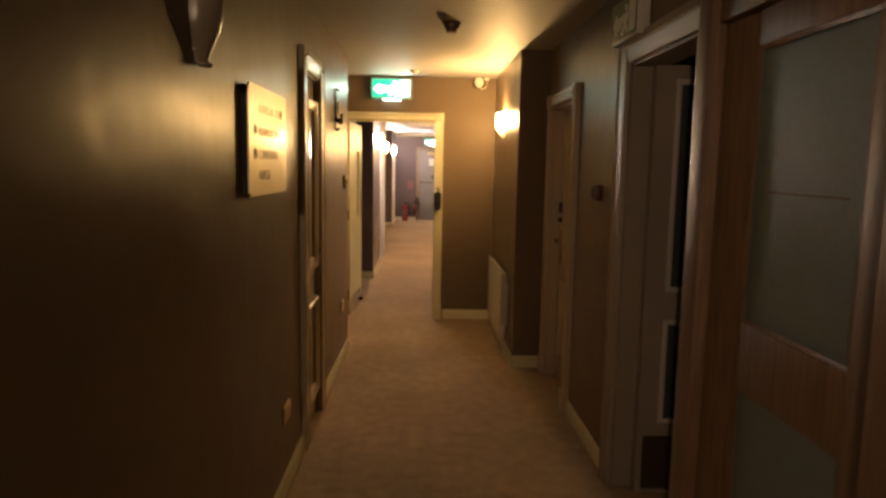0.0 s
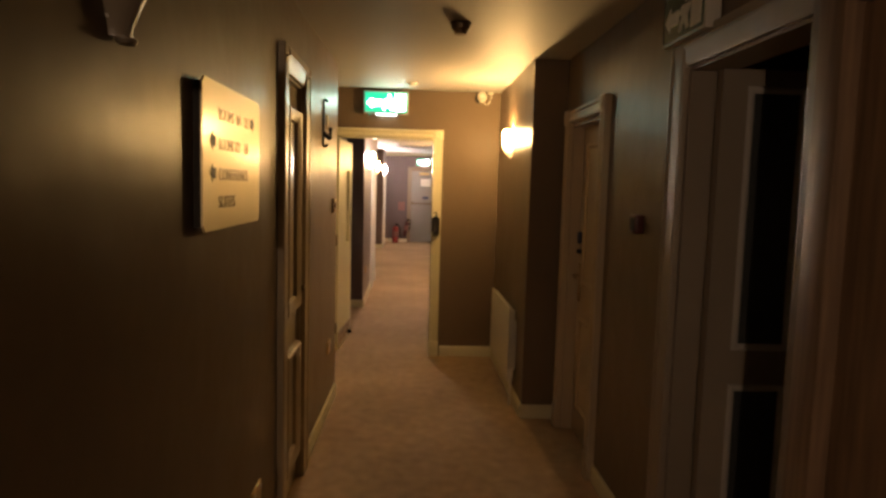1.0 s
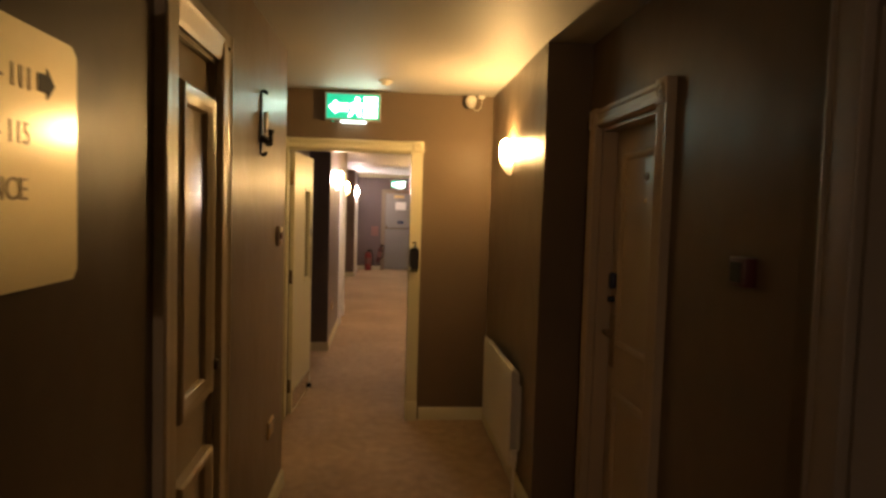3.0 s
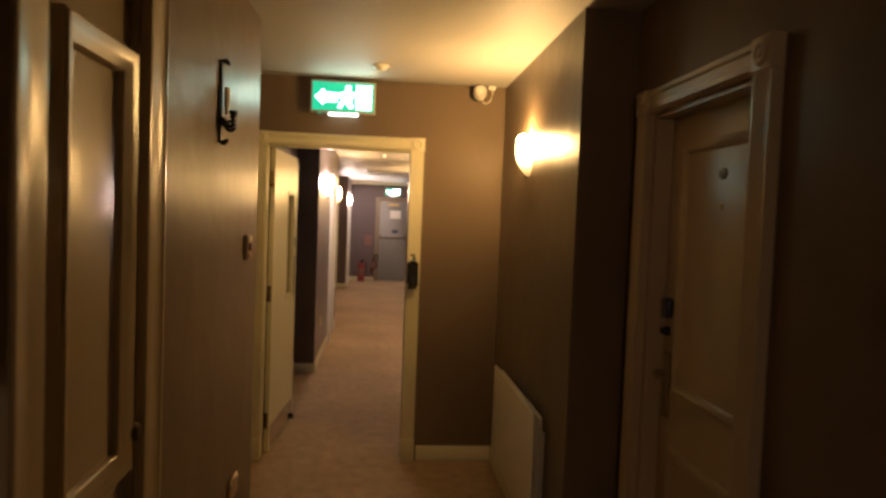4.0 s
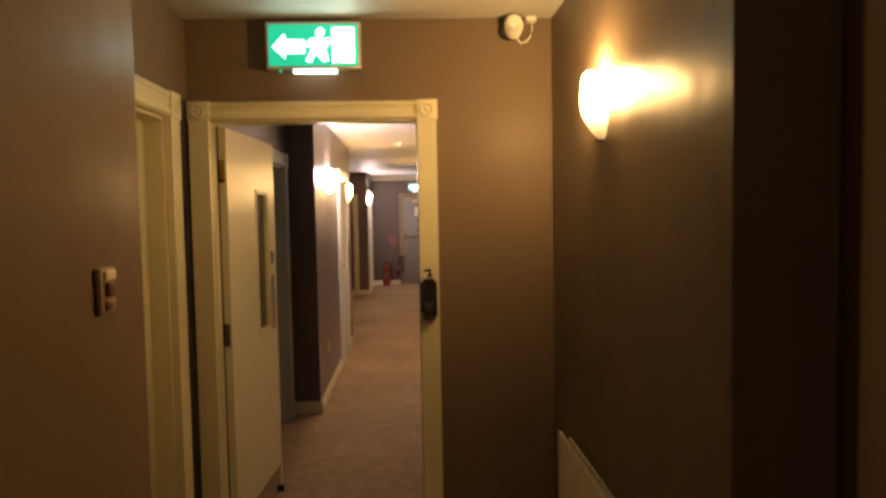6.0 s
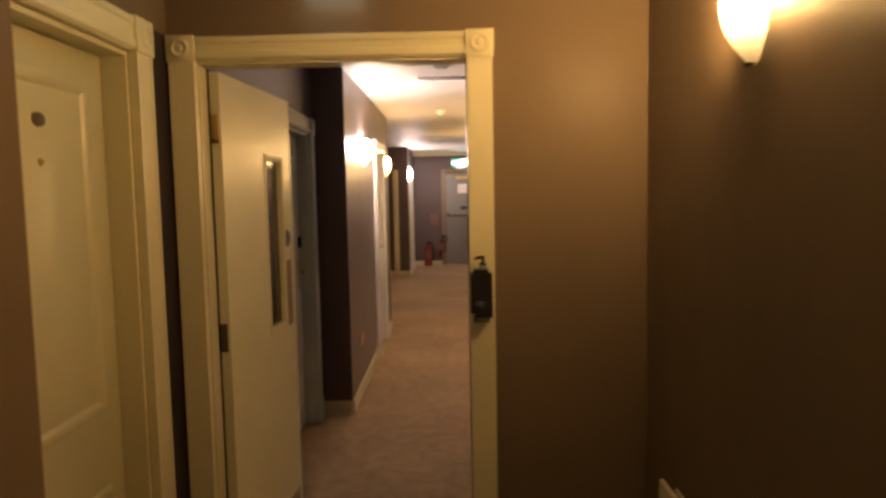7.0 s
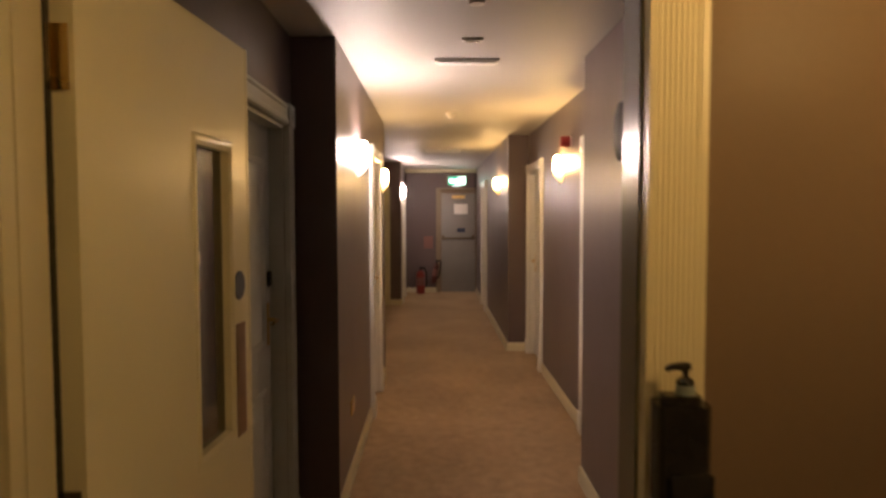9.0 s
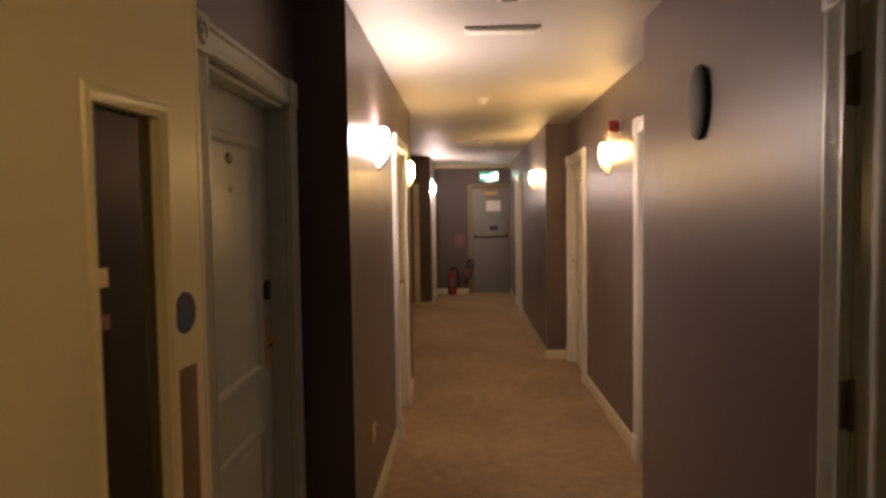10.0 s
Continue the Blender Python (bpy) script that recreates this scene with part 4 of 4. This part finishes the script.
beacon = thing("alarm_beacon", on_right(XR2_REC, 12.26, 2.08), "red alarm sounder beacon above a wall lamp", "alarm beacon")
part("base", moved(lathe(bmesh.new(), [(0, 0), (0.045, 0), (0.047, 0.012), (0, 0.012)], 24, axis="y"), pose(0, 0, 0.045)), M_WHITE, beacon)
part("sounder", moved(lathe(bmesh.new(), [(0.0, 0.012), (0.044, 0.012), (0.046, 0.03), (0.044, 0.075), (0.036, 0.085), (0, 0.086)], 24, axis="y"), pose(0, 0, 0.045)), M_RED, beacon)


# ---- hand sanitiser on the casing ----
pump = thing("hand_sanitiser", pose(0.314, Y_END - 0.040, 1.172), "dark pump bottle in a black bracket on the door casing", "dispenser")
bottle = prism(bmesh.new(), [(-0.028, -0.062), (0.028, -0.062), (0.034, -0.056), (0.0365, -0.047), (0.0365, -0.022), (0.034, -0.013), (0.028, -0.008), (-0.028, -0.008), (-0.034, -0.013), (-0.0365, -0.022), (-0.0365, -0.047), (-0.034, -0.056)], 0.0, 0.147)
bmesh.ops.bevel(bottle, geom=[e for e in bottle.edges if all(abs(v.co.z - 0.147) < 1e-4 for v in e.verts)], offset=0.012, segments=4, affect="EDGES")
part("bottle", bottle, M_PLASTIC, pump, "dark tinted bottle")
part("neck", lathe(bmesh.new(), [(0.0135, 0.0), (0.0130, 0.010), (0.0118, 0.012), (0.0118, 0.014), (0, 0.014)], 18), M_FROST, pump, "translucent plastic neck").location = (0.006, -0.035, 0.1465)
part("pump_collar", lathe(bmesh.new(), [(0.0118, 0.0), (0.0122, 0.004), (0.009, 0.008), (0.0065, 0.0095), (0, 0.0095)], 18), M_PLASTIC, pump).location = (0.006, -0.035, 0.1605)
part("pump_stem", tube(bmesh.new(), [(0.006, -0.035, 0.168), (0.006, -0.035, 0.174), (0.007, -0.035, 0.183)], [0.0042, 0.0044, 0.0058], 10), M_PLASTIC, pump)
part("nozzle", tube(bmesh.new(), [(0.0125, -0.035, 0.1845), (0.006, -0.035, 0.185), (-0.008, -0.035, 0.185), (-0.016, -0.035, 0.1835), (-0.021, -0.035, 0.1795)], [0.0055, 0.0062, 0.0052, 0.0046, 0.0036], 10), M_PLASTIC, pump)
br = box(bmesh.new(), -0.018, 0.036, -0.007, -0.0005, -0.012, 0.09, 0.002)
box(br, -0.022, 0.036, -0.066, -0.007, -0.010, -0.001, 0.002)
box(br, -0.022, 0.036, -0.068, -0.064, -0.012, 0.045, 0.001)
part("bracket", br, M_PLASTIC, pump, "black bracket")
part("drip_tray", prism(bmesh.new(), [(-0.058, -0.011), (-0.008, -0.011), (-0.002, -0.034), (-0.012, -0.038)], -0.028, 0.028, axis="x"), M_PLASTIC, pump)

# ---- radiator in the alcove ----
rad = thing("radiator", on_right(X_ALC, 7.635), "cream enamelled flat panel radiator under a wall lamp", "radiator")
part("front_panel", box(bmesh.new(), 0, 1.03, -0.068, -0.052, 0.17, 0.722, 0.006, 3), M_RAD, rad)
part("back_panel", box(bmesh.new(), 0.02, 1.01, -0.03, -0.018, 0.19, 0.70, 0.004), M_RAD, rad)
fins = bmesh.new()
for i in range(49):
    x = 0.03 + i * 0.02
    box(fins, x, x + 0.0015, -0.052, -0.03, 0.19, 0.69)
part("convector", fins, M_RAD, rad)
part("valve", box(tube(tube(bmesh.new(), [(1.05, -0.045, 0.0), (1.05, -0.045, 0.20)], 0.0075), [(1.07, -0.045, 0.19), (1.02, -0.045, 0.19)], 0.012), 1.035, 1.065, -0.062, -0.028, 0.205, 0.275, 0.006), M_WHITE, rad, "white valve with a pipe to the floor")
for x in (0.12, 0.96):
    part("wall_bracket", box(bmesh.new(), x, x + 0.03, -0.018, 0, 0.25, 0.62), M_RAD, rad)


# ---- ceiling fittings ----
def detector(x, y, material, label, r=0.05, drop=0.045, top=H):
    d = thing("smoke_detector", pose(x, y, top, 180), label, "smoke detector")
    part("base", lathe(bmesh.new(), [(0, 0), (r, 0), (r * 1.02, 0.006), (r * 0.96, 0.012), (0, 0.012)], 28), material, d)
    part("head", lathe(bmesh.new(), [(r * 0.85, 0.012), (r * 0.82, drop * 0.55), (r * 0.6, drop * 0.75), (r * 0.55, drop), (0, drop)], 28), material, d)
    part("indicator", lathe(bmesh.new(), [(0, 0.004), (0.003, 0.003), (0.004, 0)], 10), M_RED, d).location = (r * 0.5, 0, drop * 0.86)
    return d


detector(0.318, 5.41, M_BRONZE, "dark bronzed smoke detector on the ceiling", 0.058, 0.06, H_NEAR)
detector(0.302, 4.63, M_WHITE, "white smoke detector on the ceiling", 0.05, 0.04, H_NEAR)
detector(0.07, 7.56, M_WHITE, "small white detector near the exit sign", 0.048, 0.03, H_NEAR)
detector(0.125, 12.95, M_WHITE, "white smoke detector in the long corridor", 0.05, 0.045)
detector(0.148, 9.74, M_WHITE, "white smoke detector in the long corridor", 0.055, 0.05)
cover = thing("ceiling_box", pose(0.172, 10.46, H, 180), "small grey rectangular fitting on the ceiling", "ceiling fitting")
part("body", box(bmesh.new(), -0.055, 0.055, -0.02, 0.02, 0, 0.010, 0.003), M_DIFF, cover)
part("lens", box(bmesh.new(), -0.035, 0.035, -0.012, 0.012, 0.010, 0.013, 0.001), M_PLASTIC, cover)
em = thing("emergency_light", pose(0.165, 10.93, H, 180), "long unlit emergency light box on the ceiling", "emergency light")
part("body", box(bmesh.new(), -0.185, 0.185, -0.05, 0.05, 0, 0.012, 0.003), M_WHITE, em)
part("diffuser", box(bmesh.new(), -0.165, 0.165, -0.04, 0.04, 0.012, 0.022, 0.005, 3), M_DIFF, em, "grey ribbed diffuser")
hatch = thing("ceiling_hatch", pose(0.1, 16.5, H, 180), "flush white access hatch in the ceiling", "hatch")
part("frame", ring(bmesh.new(), -0.25, 0.25, -0.25, 0.25, 0.03, 0.008), M_WHITE, hatch)
hatch.children[0].data.transform(pose(0, 0, 0, -90))
part("panel", box(bmesh.new(), -0.222, 0.222, -0.222, 0.222, 0.0005, 0.004), M_WHITE, hatch)
solid("cornice", prism(bmesh.new(), [(Y_FAR - 0.001, H - 0.001), (Y_FAR - 0.001, H - 0.075), (Y_FAR - 0.015, H - 0.072), (Y_FAR - 0.045, H - 0.05), (Y_FAR - 0.07, H - 0.018), (Y_FAR - 0.075, H - 0.001)], XL_FAR, XR_FAR, axis="x"),
      M_CREAM, "white moulded cornice at the far end", "cornice", "structure")

# ---- camera on the cross wall ----
cctv = thing("security_camera", pose(0.70, Y_END, 2.408), "white dome security camera with a looped cable", "security camera")
part("mount", moved(lathe(bmesh.new(), [(0, 0), (0.040, 0), (0.042, 0.012), (0.034, 0.024), (0, 0.026)], 22, axis="y"), pose(-0.012, 0, 0)), M_BLACK, cctv, "dark round mount")
part("body", moved(lathe(bmesh.new(), [(0, 0.058), (0.026, 0.056), (0.036, 0.048), (0.042, 0.028), (0.042, 0.0), (0.036, -0.035), (0, -0.04)], 24, axis="y"), pose(0.008, -0.05, 0.004, -14, 0, -8)), M_WHITE, cctv)
part("lens", moved(lathe(bmesh.new(), [(0.011, 0.003), (0.014, 0.004), (0.019, 0.004), (0.022, 0.0)], 22, axis="y"), pose(0.0, -0.107, -0.010, -14, 0, -8)), M_BEAD, cctv, "pale grey lens ring")
part("junction_box", box(bmesh.new(), 0.064, 0.112, -0.045, 0, 0.034, 0.0565, 0.006), M_WHITE, cctv)
part("cable", tube(bmesh.new(), [(0.09, -0.03, 0.035), (0.092, -0.035, 0.0), (0.084, -0.035, -0.03), (0.066, -0.03, -0.052), (0.045, -0.022, -0.058), (0.03, -0.02, -0.04), (0.02, -0.02, -0.01)], 0.0035, 8), M_WHITE, cctv)


# ---- extinguishers at the far end ----
def extinguisher(x, y, body, label, r=0.075, h=0.48):
    e = thing("fire_extinguisher", pose(x, y, 0), label, "extinguisher", "extinguishers by the exit")
    part("cylinder", lathe(bmesh.new(), [(0, 0.0), (r * 0.9, 0.0), (r, 0.015), (r, h * 0.82), (r * 0.85, h * 0.92), (r * 0.4, h * 0.98), (r * 0.3, h), (0, h)], 24), body, e)
    part("valve", box(tube(bmesh.new(), [(0, 0, h - 0.005), (0, 0, h + 0.04)], 0.018), -0.02, 0.085, -0.012, 0.012, h + 0.035, h + 0.06, 0.004), M_PLASTIC, e)
    part("hose", tube(bmesh.new(), [(0.02, 0, h + 0.03), (0.075, -0.01, h + 0.05), (r + 0.03, -0.02, h - 0.04), (r + 0.035, -0.02, h * 0.5), (r + 0.02, -0.02, h * 0.25)], 0.012, 8), M_PLASTIC, e)
    part("label_band", lathe(bmesh.new(), [(r + 0.001, h * 0.35), (r + 0.001, h * 0.7)], 16, 130, 205), M_NOTICE, e)
    return e


extinguisher(-0.30, 20.16, M_RED, "red water extinguisher standing on the carpet", 0.085, 0.46)
second = extinguisher(-0.05, 20.245, M_DARKRED, "dark red extinguisher hung on the wall beside the exit door", 0.055, 0.40)
second.matrix_world = pose(-0.05, 20.245, 0.20, 0, 10, 0)
part("wall_bracket", box(bmesh.new(), -0.03, 0.03, 0.05, 0.104, 0.16, 0.24, 0.004), M_PLASTIC, second)
part("notice_board", box(bmesh.new(), 0, 0.18, -0.004, 0, 0, 0.24), M_NOTICE, thing("fire_notice", pose(-0.24, Y_FAR, 0.88), "faded red fire action notice on the wall", "notice"))
